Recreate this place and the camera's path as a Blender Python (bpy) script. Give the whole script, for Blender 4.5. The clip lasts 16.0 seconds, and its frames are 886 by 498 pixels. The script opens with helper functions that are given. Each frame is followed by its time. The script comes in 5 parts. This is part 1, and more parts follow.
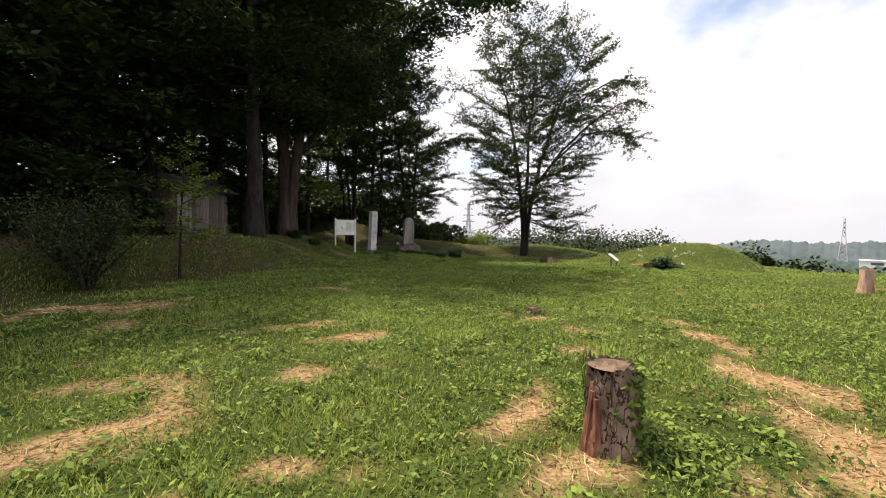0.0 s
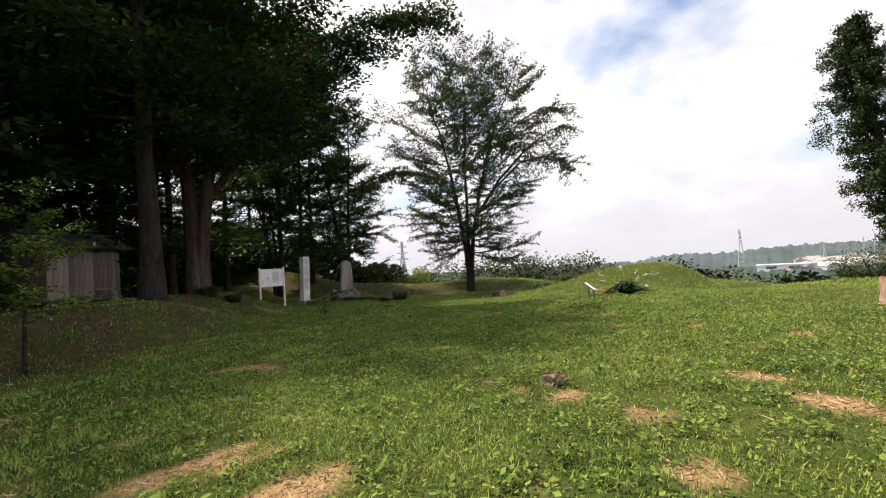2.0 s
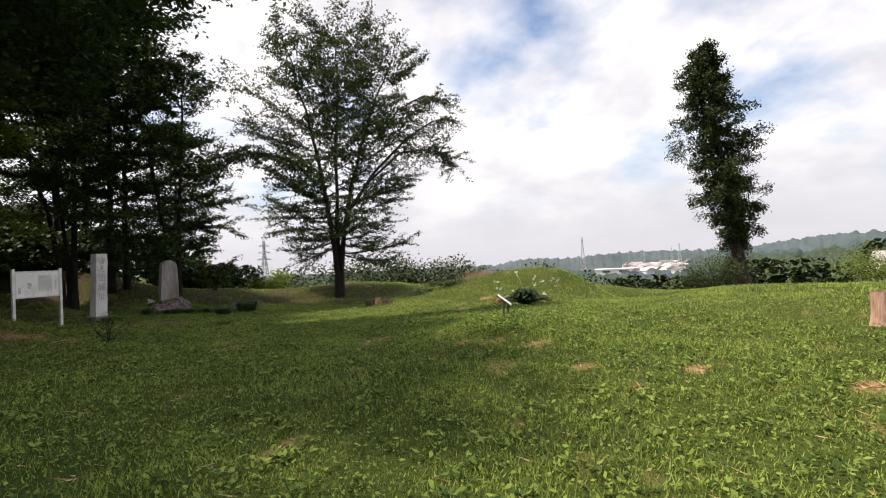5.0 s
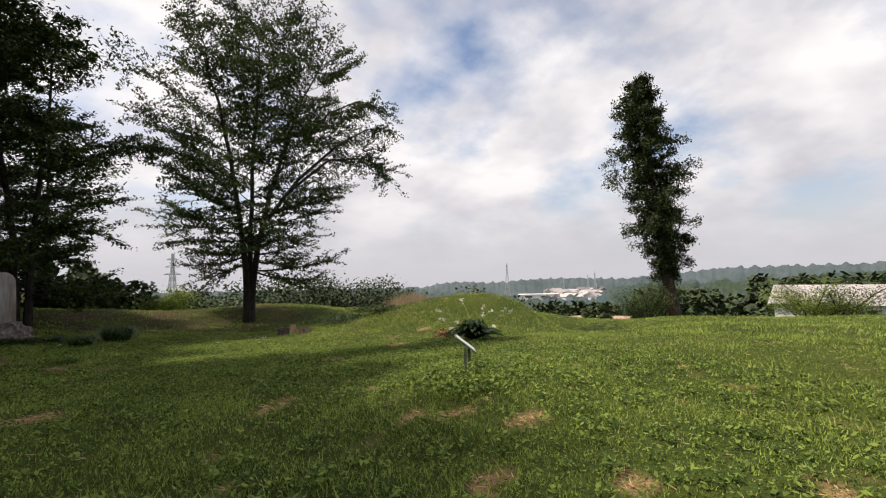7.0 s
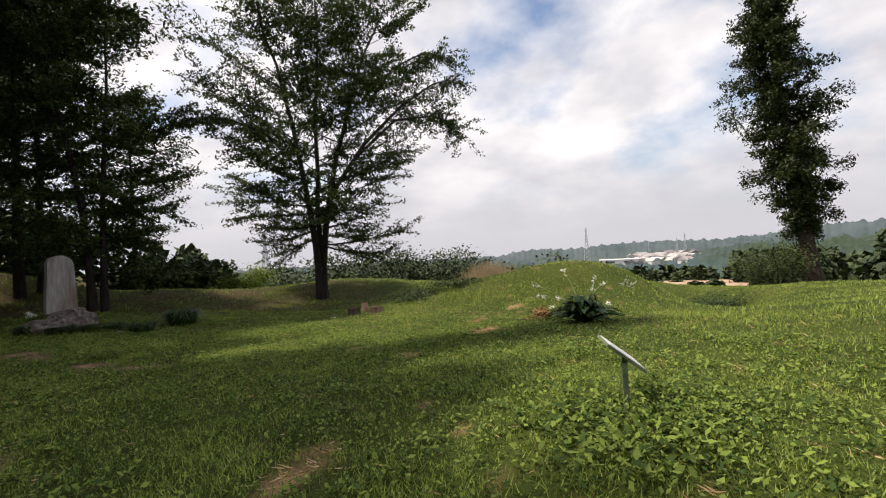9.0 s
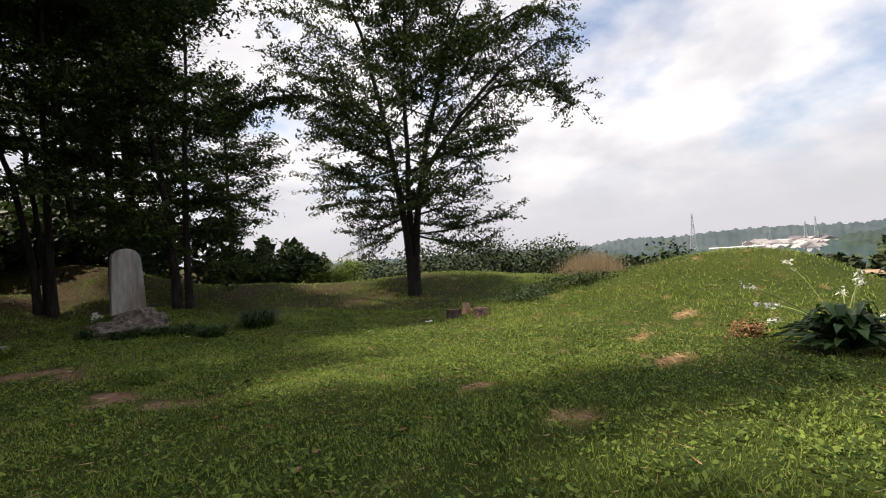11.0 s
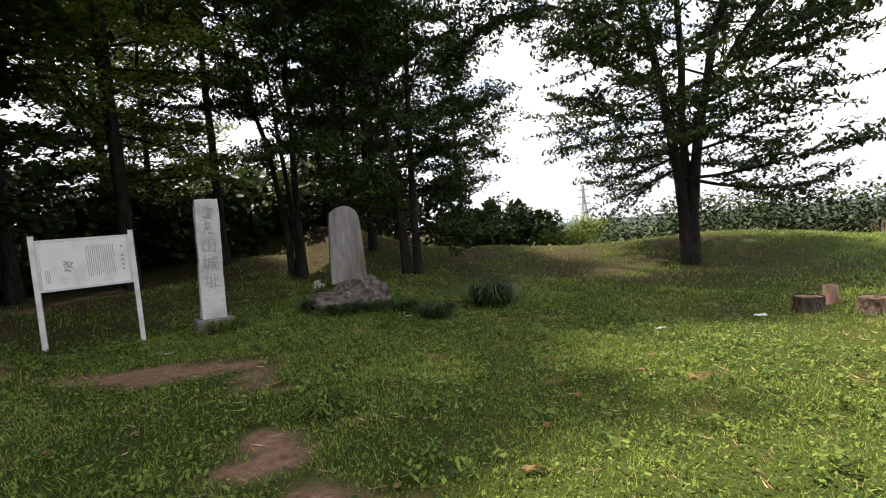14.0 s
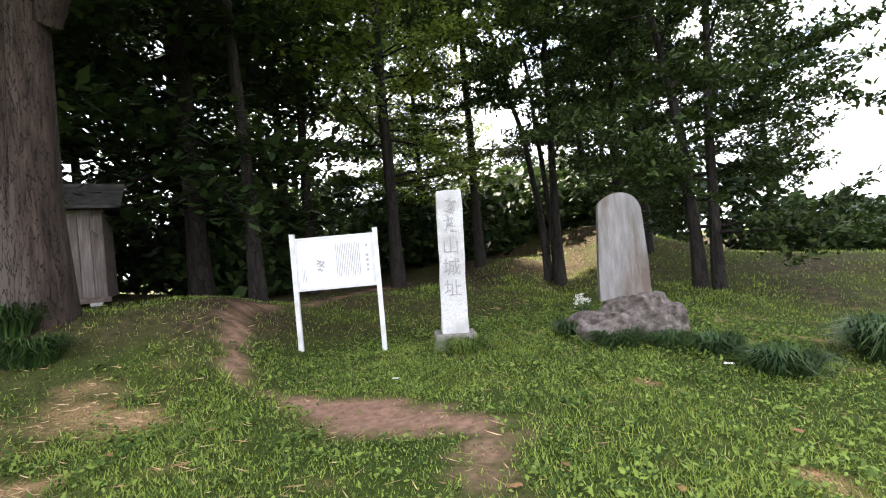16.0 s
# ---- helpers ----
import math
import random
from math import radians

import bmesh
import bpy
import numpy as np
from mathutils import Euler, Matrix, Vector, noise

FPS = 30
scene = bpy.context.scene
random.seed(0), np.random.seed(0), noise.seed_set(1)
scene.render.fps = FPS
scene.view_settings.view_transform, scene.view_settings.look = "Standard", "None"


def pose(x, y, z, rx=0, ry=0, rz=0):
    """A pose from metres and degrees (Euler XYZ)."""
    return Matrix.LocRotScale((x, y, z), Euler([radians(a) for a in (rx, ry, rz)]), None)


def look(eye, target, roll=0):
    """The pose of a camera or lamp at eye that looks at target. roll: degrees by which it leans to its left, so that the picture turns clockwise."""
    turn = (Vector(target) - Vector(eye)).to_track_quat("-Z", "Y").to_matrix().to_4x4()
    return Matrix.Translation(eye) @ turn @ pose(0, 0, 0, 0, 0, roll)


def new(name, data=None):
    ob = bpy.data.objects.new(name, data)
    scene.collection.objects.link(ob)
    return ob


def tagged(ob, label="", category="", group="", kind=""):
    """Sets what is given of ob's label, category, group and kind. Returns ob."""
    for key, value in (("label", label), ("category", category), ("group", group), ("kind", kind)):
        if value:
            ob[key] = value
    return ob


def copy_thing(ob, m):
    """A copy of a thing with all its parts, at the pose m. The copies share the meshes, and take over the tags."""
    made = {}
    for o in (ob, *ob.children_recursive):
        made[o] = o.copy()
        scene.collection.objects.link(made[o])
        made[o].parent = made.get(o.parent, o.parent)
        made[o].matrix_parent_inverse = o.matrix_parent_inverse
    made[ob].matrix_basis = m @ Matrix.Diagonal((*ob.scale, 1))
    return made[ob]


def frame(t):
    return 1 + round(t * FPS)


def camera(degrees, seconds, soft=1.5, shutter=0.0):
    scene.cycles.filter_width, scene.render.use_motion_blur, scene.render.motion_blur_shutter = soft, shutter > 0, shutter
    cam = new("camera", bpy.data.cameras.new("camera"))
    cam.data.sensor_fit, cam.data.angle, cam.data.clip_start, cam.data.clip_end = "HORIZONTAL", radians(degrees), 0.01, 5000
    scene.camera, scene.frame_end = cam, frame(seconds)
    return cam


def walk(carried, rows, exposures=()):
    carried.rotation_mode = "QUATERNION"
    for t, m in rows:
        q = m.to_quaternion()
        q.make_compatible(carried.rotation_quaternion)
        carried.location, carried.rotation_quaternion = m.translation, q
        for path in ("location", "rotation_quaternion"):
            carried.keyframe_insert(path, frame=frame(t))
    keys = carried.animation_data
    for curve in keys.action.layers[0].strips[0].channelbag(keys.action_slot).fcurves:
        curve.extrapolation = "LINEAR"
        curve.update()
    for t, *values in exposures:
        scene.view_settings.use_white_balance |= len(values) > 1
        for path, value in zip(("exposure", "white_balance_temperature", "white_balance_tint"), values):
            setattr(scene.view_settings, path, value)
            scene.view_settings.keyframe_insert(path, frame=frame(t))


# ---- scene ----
cam = camera(88.8, 16.0, soft=1.1)
PATH = [
    (0, (0.663, 0.647, 1.309), (0.636, 2.645, 1.227), 0.94),
    (0.5, (0.435, 1.292, 1.317), (0.363, 3.285, 1.166), -0.81),
    (1, (0.338, 1.819, 1.300), (0.354, 3.818, 1.329), 0.19),
    (1.5, (0.263, 2.425, 1.317), (0.348, 4.424, 1.317), -4.62),
    (2, (0.235, 2.991, 1.389), (0.500, 4.972, 1.464), -3.89),
    (2.5, (0.362, 3.570, 1.380), (0.783, 5.524, 1.425), -4.79),
    (3, (0.423, 4.174, 1.412), (0.951, 6.102, 1.474), -4.62),
    (5.5, (1.080, 7.354, 1.449), (1.975, 9.142, 1.493), -4.25),
    (6, (1.267, 7.954, 1.469), (2.260, 9.689, 1.519), -6.05),
    (6.5, (1.571, 8.561, 1.526), (2.657, 10.240, 1.586), -5.89),
    (7, (1.816, 9.196, 1.520), (2.909, 10.866, 1.651), -1.38),
    (7.5, (2.128, 9.830, 1.485), (3.159, 11.543, 1.547), -3.54),
    (8, (2.416, 10.469, 1.478), (3.366, 12.228, 1.524), -3.66),
    (8.5, (2.688, 11.067, 1.497), (3.559, 12.867, 1.521), -3.51),
    (11, (3.363, 15.031, 1.457), (3.794, 16.984, 1.454), -4.28),
    (11.5, (3.377, 15.756, 1.471), (3.635, 17.739, 1.452), -4.81),
    (12, (3.266, 16.424, 1.476), (3.354, 18.422, 1.463), -4.27),
    (12.5, (3.164, 17.088, 1.451), (3.101, 19.085, 1.366), -7.16),
    (13, (2.966, 17.698, 1.426), (2.735, 19.682, 1.328), -7.40),
    (13.5, (2.816, 18.277, 1.388), (2.477, 20.243, 1.246), -3.57),
    (14, (2.608, 18.905, 1.390), (2.075, 20.831, 1.296), -5.52),
    (14.5, (2.333, 19.478, 1.381), (1.540, 21.312, 1.297), -5.60),
    (15, (2.020, 20.043, 1.360), (0.955, 21.735, 1.289), -4.39),
    (15.5, (1.658, 20.489, 1.357), (0.381, 22.029, 1.341), -4.25),
    (16, (1.322, 20.876, 1.376), (-0.141, 22.240, 1.393), -5.15),
]
walk(cam, [(t, look(eye, target, roll)) for t, eye, target, roll in PATH],
     exposures=[(t, stops, kelvin, 13) for t, stops, kelvin in ((0.0, 0.6, 6850), (3.0, 0.45, 6750), (5.5, 0.3, 6750), (7.0, 0.05, 6750), (8.5, 0.12, 6750), (11.0, 0.25, 6750), (12.5, 0.45, 6750), (13.5, 0.7, 6700), (14.5, 1.1, 6650), (15.25, 1.75, 6500), (16.0, 2.4, 6350))])
# ---- world and sun ----
SUN_ELEV, SUN_AZ = radians(58.5), radians(302)      # azimuth clockwise from +y: light comes from ahead on the left
world = bpy.data.worlds.new("world")
scene.world = world
world.use_nodes = True
wn, wl = world.node_tree.nodes, world.node_tree.links
wn.clear()
w_out = wn.new("ShaderNodeOutputWorld")
w_bg = wn.new("ShaderNodeBackground")
w_sky = wn.new("ShaderNodeTexSky")
w_sky.sky_type, w_sky.sun_disc = "NISHITA", False
w_sky.sun_elevation, w_sky.sun_rotation = SUN_ELEV, SUN_AZ
w_sky.air_density, w_sky.dust_density = 1.0, 1.5
w_co = wn.new("ShaderNodeTexCoord")
w_sep = wn.new("ShaderNodeSeparateXYZ")
w_max = wn.new("ShaderNodeMath")
w_max.operation, w_max.inputs[1].default_value = "MAXIMUM", 0.0
w_add = wn.new("ShaderNodeMath")
w_add.operation, w_add.inputs[1].default_value = "ADD", 0.42
w_div = wn.new("ShaderNodeVectorMath")
w_div.operation = "DIVIDE"
w_noise = wn.new("ShaderNodeTexNoise")
w_noise.inputs["Scale"].default_value = 2.3
w_noise.inputs["Detail"].default_value = 7.0
w_noise.inputs["Roughness"].default_value = 0.52
w_ramp = wn.new("ShaderNodeValToRGB")
w_ramp.color_ramp.elements[0].position, w_ramp.color_ramp.elements[1].position = 0.3, 0.5
w_n2 = wn.new("ShaderNodeTexNoise")
w_n2.inputs["Scale"].default_value = 3.0
w_n2.inputs["Detail"].default_value = 4.0
w_cl = wn.new("ShaderNodeValToRGB")
w_cl.color_ramp.elements[0].position, w_cl.color_ramp.elements[0].color = 0.32, (0.8, 0.82, 0.9, 1)
w_cl.color_ramp.elements[1].position, w_cl.color_ramp.elements[1].color = 0.62, (1.3, 1.3, 1.32, 1)
w_scale = wn.new("ShaderNodeMix")
w_scale.data_type, w_scale.blend_type = "RGBA", "MULTIPLY"
w_scale.inputs["Factor"].default_value = 1.0
w_scale.inputs[7].default_value = (0.2, 0.2, 0.2, 1)
w_mix = wn.new("ShaderNodeMix")
w_mix.data_type = "RGBA"
wl.new(w_co.outputs["Generated"], w_sep.inputs[0])
wl.new(w_sep.outputs["Z"], w_max.inputs[0])
wl.new(w_max.outputs[0], w_add.inputs[0])
wl.new(w_co.outputs["Generated"], w_div.inputs[0])
wl.new(w_add.outputs[0], w_div.inputs[1])
wl.new(w_div.outputs[0], w_noise.inputs["Vector"])
wl.new(w_div.outputs[0], w_n2.inputs["Vector"])
wl.new(w_noise.outputs["Fac"], w_ramp.inputs[0])
wl.new(w_n2.outputs["Fac"], w_cl.inputs[0])
wl.new(w_sky.outputs[0], w_scale.inputs[6])
wl.new(w_ramp.outputs[0], w_mix.inputs["Factor"])
wl.new(w_scale.outputs[2], w_mix.inputs[6])
wl.new(w_cl.outputs[0], w_mix.inputs[7])
w_low = wn.new("ShaderNodeMapRange")
w_low.inputs["From Min"].default_value, w_low.inputs["From Max"].default_value = -0.02, 0.24
w_low.inputs["To Min"].default_value, w_low.inputs["To Max"].default_value = 1.0, 0.0
w_low.interpolation_type = "SMOOTHSTEP"
w_haze = wn.new("ShaderNodeMix")
w_haze.data_type = "RGBA"
w_haze.inputs[7].default_value = (0.8, 0.81, 0.88, 1)
wl.new(w_sep.outputs["Z"], w_low.inputs["Value"])
wl.new(w_low.outputs[0], w_haze.inputs["Factor"])
wl.new(w_mix.outputs[2], w_haze.inputs[6])
wl.new(w_haze.outputs[2], w_bg.inputs["Color"])
w_bg.inputs["Strength"].default_value = 0.74
wl.new(w_bg.outputs[0], w_out.inputs[0])

sun = new("sun", bpy.data.lights.new("sun", "SUN"))
sun.data.energy, sun.data.angle, sun.data.color = 5.0, radians(2.0), (1.0, 0.9, 0.74)
sun_from = Vector((math.sin(SUN_AZ) * math.cos(SUN_ELEV), math.cos(SUN_AZ) * math.cos(SUN_ELEV), math.sin(SUN_ELEV)))
sun.matrix_world = look(sun_from * 60, (0, 0, 0))


# ---- materials ----
def material(name, low, high, scale=6.0, rough=0.85, bump=0.3, bump_scale=40.0, metal=0.0, stain=None, stain_scale=0.9,
             island=0.0, through_light=0.0, stretch=(1, 1, 1), random_object=0.0, crack=0.0):
    """A surface whose colour runs from low to high with noise, with stains at a larger scale and a fine relief."""
    m = bpy.data.materials.new(name)
    m.use_nodes = True
    n, l = m.node_tree.nodes, m.node_tree.links
    n.clear()
    out, bs = n.new("ShaderNodeOutputMaterial"), n.new("ShaderNodeBsdfPrincipled")
    co, mp = n.new("ShaderNodeTexCoord"), n.new("ShaderNodeMapping")
    mp.inputs["Scale"].default_value = stretch
    l.new(co.outputs["Object"], mp.inputs["Vector"])
    nz, rp = n.new("ShaderNodeTexNoise"), n.new("ShaderNodeValToRGB")
    nz.inputs["Scale"].default_value, nz.inputs["Detail"].default_value = scale, 6.0
    l.new(mp.outputs[0], nz.inputs["Vector"])
    rp.color_ramp.elements[0].position, rp.color_ramp.elements[0].color = 0.3, (*low, 1)
    rp.color_ramp.elements[1].position, rp.color_ramp.elements[1].color = 0.7, (*high, 1)
    fac = nz.outputs["Fac"]
    if island or random_object:
        geo = n.new("ShaderNodeNewGeometry") if island else n.new("ShaderNodeObjectInfo")
        mx = n.new("ShaderNodeMix")
        mx.data_type = "FLOAT"
        mx.inputs["Factor"].default_value = island or random_object
        l.new(fac, mx.inputs[2])
        l.new(geo.outputs["Random Per Island" if island else "Random"], mx.inputs[3])
        fac = mx.outputs[0]
    l.new(fac, rp.inputs[0])
    colour = rp.outputs[0]
    if stain:
        n2, r2, mx = n.new("ShaderNodeTexNoise"), n.new("ShaderNodeValToRGB"), n.new("ShaderNodeMix")
        n2.inputs["Scale"].default_value, n2.inputs["Detail"].default_value = stain_scale, 5.0
        l.new(mp.outputs[0], n2.inputs["Vector"])
        r2.color_ramp.elements[0].position, r2.color_ramp.elements[1].position = 0.48, 0.66
        l.new(n2.outputs["Fac"], r2.inputs[0])
        mx.data_type = "RGBA"
        mx.inputs[7].default_value = (*stain, 1)
        l.new(r2.outputs[0], mx.inputs["Factor"])
        l.new(colour, mx.inputs[6])
        colour = mx.outputs[2]
    plates = None
    if crack:
        vo, vr, vm = n.new("ShaderNodeTexVoronoi"), n.new("ShaderNodeMapRange"), n.new("ShaderNodeMix")
        wob, add = n.new("ShaderNodeTexNoise"), n.new("ShaderNodeVectorMath")
        wob.inputs["Scale"].default_value = crack * 1.5
        add.operation = "MULTIPLY_ADD"
        add.inputs[1].default_value = (0.12, 0.12, 0.12)
        l.new(mp.outputs[0], wob.inputs["Vector"])
        l.new(wob.outputs["Color"], add.inputs[0])
        l.new(mp.outputs[0], add.inputs[2])
        vo.feature = "DISTANCE_TO_EDGE"
        vo.inputs["Scale"].default_value = crack
        l.new(add.outputs[0], vo.inputs["Vector"])
        vr.inputs["From Max"].default_value = 0.05
        l.new(vo.outputs["Distance"], vr.inputs["Value"])
        plates = vr.outputs[0]
        vm.data_type = "RGBA"
        vm.inputs[6].default_value = (low[0] * 0.45, low[1] * 0.45, low[2] * 0.45, 1)
        l.new(plates, vm.inputs["Factor"])
        l.new(colour, vm.inputs[7])
        colour = vm.outputs[2]
    l.new(colour, bs.inputs["Base Color"])
    bs.inputs["Roughness"].default_value, bs.inputs["Metallic"].default_value = rough, metal
    bs.inputs["Specular IOR Level"].default_value = 0.3
    if bump:
        bz, bp = n.new("ShaderNodeTexNoise"), n.new("ShaderNodeBump")
        bz.inputs["Scale"].default_value, bz.inputs["Detail"].default_value = bump_scale, 4.0
        l.new(mp.outputs[0], bz.inputs["Vector"])
        bp.inputs["Strength"].default_value, bp.inputs["Distance"].default_value = bump, 0.02
        l.new(bz.outputs["Fac"], bp.inputs["Height"])
        l.new(bp.outputs[0], bs.inputs["Normal"])
        if plates is not None:
            b2 = n.new("ShaderNodeBump")
            b2.inputs["Strength"].default_value, b2.inputs["Distance"].default_value = 1.0, 0.03
            l.new(plates, b2.inputs["Height"])
            l.new(bp.outputs[0], b2.inputs["Normal"])
            l.new(b2.outputs[0], bs.inputs["Normal"])
    if through_light:
        tr, ms = n.new("ShaderNodeBsdfTranslucent"), n.new("ShaderNodeMixShader")
        l.new(colour, tr.inputs["Color"])
        ms.inputs[0].default_value = through_light
        l.new(bs.outputs[0], ms.inputs[1])
        l.new(tr.outputs[0], ms.inputs[2])
        l.new(ms.outputs[0], out.inputs[0])
    else:
        l.new(bs.outputs[0], out.inputs[0])
    return m


def ground_material():
    """Soil and short grass, straw where the mown grass lies dead, bare red earth where feet wear it: two attributes give the patches."""
    m = bpy.data.materials.new("meadow_ground")
    m.use_nodes = True
    n, l = m.node_tree.nodes, m.node_tree.links
    bs = n["Principled BSDF"]
    co = n.new("ShaderNodeTexCoord")

    def blend(scale, lo, hi, c0, c1, detail=6.0):
        nz, rp = n.new("ShaderNodeTexNoise"), n.new("ShaderNodeValToRGB")
        nz.inputs["Scale"].default_value, nz.inputs["Detail"].default_value = scale, detail
        l.new(co.outputs["Object"], nz.inputs["Vector"])
        rp.color_ramp.elements[0].position, rp.color_ramp.elements[0].color = lo, (*c0, 1)
        rp.color_ramp.elements[1].position, rp.color_ramp.elements[1].color = hi, (*c1, 1)
        l.new(nz.outputs["Fac"], rp.inputs[0])
        return rp.outputs[0]

    def mixed(fac, a, b):
        mx = n.new("ShaderNodeMix")
        mx.data_type = "RGBA"
        l.new(fac, mx.inputs["Factor"])
        l.new(a, mx.inputs[6])
        l.new(b, mx.inputs[7])
        return mx.outputs[2]

    def told(name):
        a = n.new("ShaderNodeAttribute")
        a.attribute_name = name
        return a.outputs["Fac"]

    green = mixed(blend(0.5, 0.35, 0.65, (0, 0, 0), (1, 1, 1)), blend(30, 0.3, 0.7, (0.02, 0.033, 0.007), (0.06, 0.088, 0.017)),
                  blend(22, 0.3, 0.7, (0.035, 0.048, 0.01), (0.09, 0.11, 0.022)))
    straw = blend(45, 0.3, 0.7, (0.2, 0.12, 0.06), (0.46, 0.31, 0.165))
    earth = blend(14, 0.3, 0.7, (0.19, 0.11, 0.076), (0.35, 0.215, 0.15))
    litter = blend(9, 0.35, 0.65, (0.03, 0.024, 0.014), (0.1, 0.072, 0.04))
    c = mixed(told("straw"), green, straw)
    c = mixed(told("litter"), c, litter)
    c = mixed(told("earth"), c, earth)
    l.new(c, bs.inputs["Base Color"])
    bs.inputs["Roughness"].default_value = 0.95
    bs.inputs["Specular IOR Level"].default_value = 0.1
    bz, bp = n.new("ShaderNodeTexNoise"), n.new("ShaderNodeBump")
    bz.inputs["Scale"].default_value, bz.inputs["Detail"].default_value = 28.0, 6.0
    l.new(co.outputs["Object"], bz.inputs["Vector"])
    bp.inputs["Strength"].default_value, bp.inputs["Distance"].default_value = 0.8, 0.05
    l.new(bz.outputs["Fac"], bp.inputs["Height"])
    l.new(bp.outputs[0], bs.inputs["Normal"])
    return m


M_GROUND = ground_material()
M_GRASS = material("grass_blade", (0.058, 0.102, 0.018), (0.37, 0.46, 0.095), 0.9, 0.65, 0, island=0.42, through_light=0.35)
M_WEED = material("weed_leaf", (0.044, 0.085, 0.017), (0.23, 0.31, 0.06), 0.8, 0.85, 0, island=0.6, through_light=0.3)
M_STRAW = material("dry_straw", (0.3, 0.18, 0.09), (0.6, 0.43, 0.25), 3, 0.8, 0, island=0.7)
M_DEADLEAF = material("fallen_leaf", (0.12, 0.06, 0.025), (0.36, 0.2, 0.09), 3, 0.7, 0, island=0.8)
M_LEAF = material("cherry_leaf", (0.02, 0.038, 0.008), (0.065, 0.098, 0.022), 0.5, 0.6, 0, island=0.6, through_light=0.22)
M_LEAF_LIGHT = material("maple_leaf", (0.075, 0.12, 0.018), (0.25, 0.32, 0.06), 0.5, 0.6, 0, island=0.6, through_light=0.5)
M_LEAF_DARK = material("forest_leaf", (0.018, 0.036, 0.01), (0.055, 0.09, 0.024), 0.4, 0.55, 0, island=0.6, through_light=0.25)
M_CEDAR = material("cedar_foliage", (0.015, 0.027, 0.008), (0.06, 0.08, 0.024), 0.5, 0.6, 0, island=0.6, through_light=0.15)
M_REED = material("reed_stalk", (0.26, 0.19, 0.11), (0.45, 0.36, 0.22), 1, 0.7, 0, island=0.6)
M_FARWOOD = material("far_wood_leaf", (0.018, 0.033, 0.012), (0.058, 0.085, 0.03), 0.2, 0.7, 0, island=0.6)
M_BARK = material("bark", (0.013, 0.01, 0.009), (0.042, 0.034, 0.028), 9, 0.9, 0.9, 26, stain=(0.032, 0.03, 0.025), stain_scale=2.2, stretch=(1, 1, 0.25), crack=9.0)
M_BARK_RED = material("cedar_bark", (0.022, 0.014, 0.011), (0.075, 0.051, 0.04), 12, 0.9, 1.0, 30, stain=(0.11, 0.09, 0.075), stain_scale=1.6, stretch=(1, 1, 0.15), crack=17.0)
M_STUMP = material("stump_bark", (0.09, 0.058, 0.046), (0.25, 0.17, 0.135), 9, 0.92, 1.0, 26, stain=(0.3, 0.2, 0.155), stain_scale=2.4, stretch=(1, 1, 0.5), crack=16.0)
M_HEART = material("rotten_heartwood", (0.09, 0.03, 0.02), (0.36, 0.18, 0.12), 14, 0.9, 1.0, 40, stretch=(1, 1, 0.3))
M_CUT = material("cut_wood", (0.1, 0.066, 0.048), (0.25, 0.17, 0.125), 12, 0.85, 0.5, 50, stain=(0.13, 0.09, 0.07), stain_scale=5)
M_PALE = material("pale_stump_wood", (0.34, 0.2, 0.15), (0.58, 0.4, 0.32), 8, 0.9, 0.8, 30, stain=(0.25, 0.1, 0.07), stain_scale=4, stretch=(1, 1, 0.4))
M_WHITE = material("white_paint", (0.62, 0.61, 0.6), (0.78, 0.77, 0.76), 5, 0.5, 0.1, 60, stain=(0.5, 0.48, 0.45), stain_scale=3)
M_SHEET = material("printed_sheet", (0.74, 0.73, 0.71), (0.82, 0.81, 0.79), 2, 0.35, 0, stain=(0.66, 0.65, 0.62), stain_scale=3)
M_ALU = material("aluminium", (0.55, 0.55, 0.56), (0.66, 0.66, 0.67), 8, 0.45, 0.1, 80, metal=0.4)
M_INK = material("faded_ink", (0.3, 0.3, 0.31), (0.46, 0.45, 0.45), 20, 0.8, 0)
# grey standing in for the shade inside cut characters, which have no real depth
M_CARVE = material("carved_shade", (0.27, 0.26, 0.27), (0.44, 0.43, 0.43), 30, 0.95, 0.3)
M_PILLAR = material("pale_granite", (0.5, 0.49, 0.48), (0.7, 0.69, 0.68), 40, 0.85, 0.5, 60, stain=(0.42, 0.41, 0.4), stain_scale=2.5)
M_PLINTH = material("plinth_stone", (0.15, 0.14, 0.125), (0.3, 0.28, 0.25), 12, 0.9, 0.6, 40, stain=(0.16, 0.16, 0.11), stain_scale=5)
M_STELE = material("weathered_slab", (0.17, 0.16, 0.155), (0.31, 0.29, 0.285), 7, 0.85, 0.6, 45, stain=(0.14, 0.11, 0.09), stain_scale=3.0, stretch=(1.6, 1.6, 0.3))
M_ROCK = material("lichened_rock", (0.06, 0.048, 0.042), (0.25, 0.215, 0.195), 11, 0.95, 1.0, 30, stain=(0.045, 0.035, 0.028), stain_scale=6)
M_PLANK = material("weathered_plank", (0.13, 0.105, 0.095), (0.34, 0.29, 0.27), 8, 0.9, 0.7, 40, stretch=(3, 3, 0.3), random_object=0.4)
M_TIMBER = material("old_timber", (0.08, 0.06, 0.05), (0.2, 0.16, 0.135), 8, 0.9, 0.6, 40)
M_ROOF = material("shed_roof", (0.04, 0.038, 0.036), (0.1, 0.095, 0.09), 6, 0.8, 0.5, 30)
M_SIGN_GREEN = material("green_sign_post", (0.07, 0.1, 0.055), (0.16, 0.19, 0.12), 10, 0.6, 0.3)
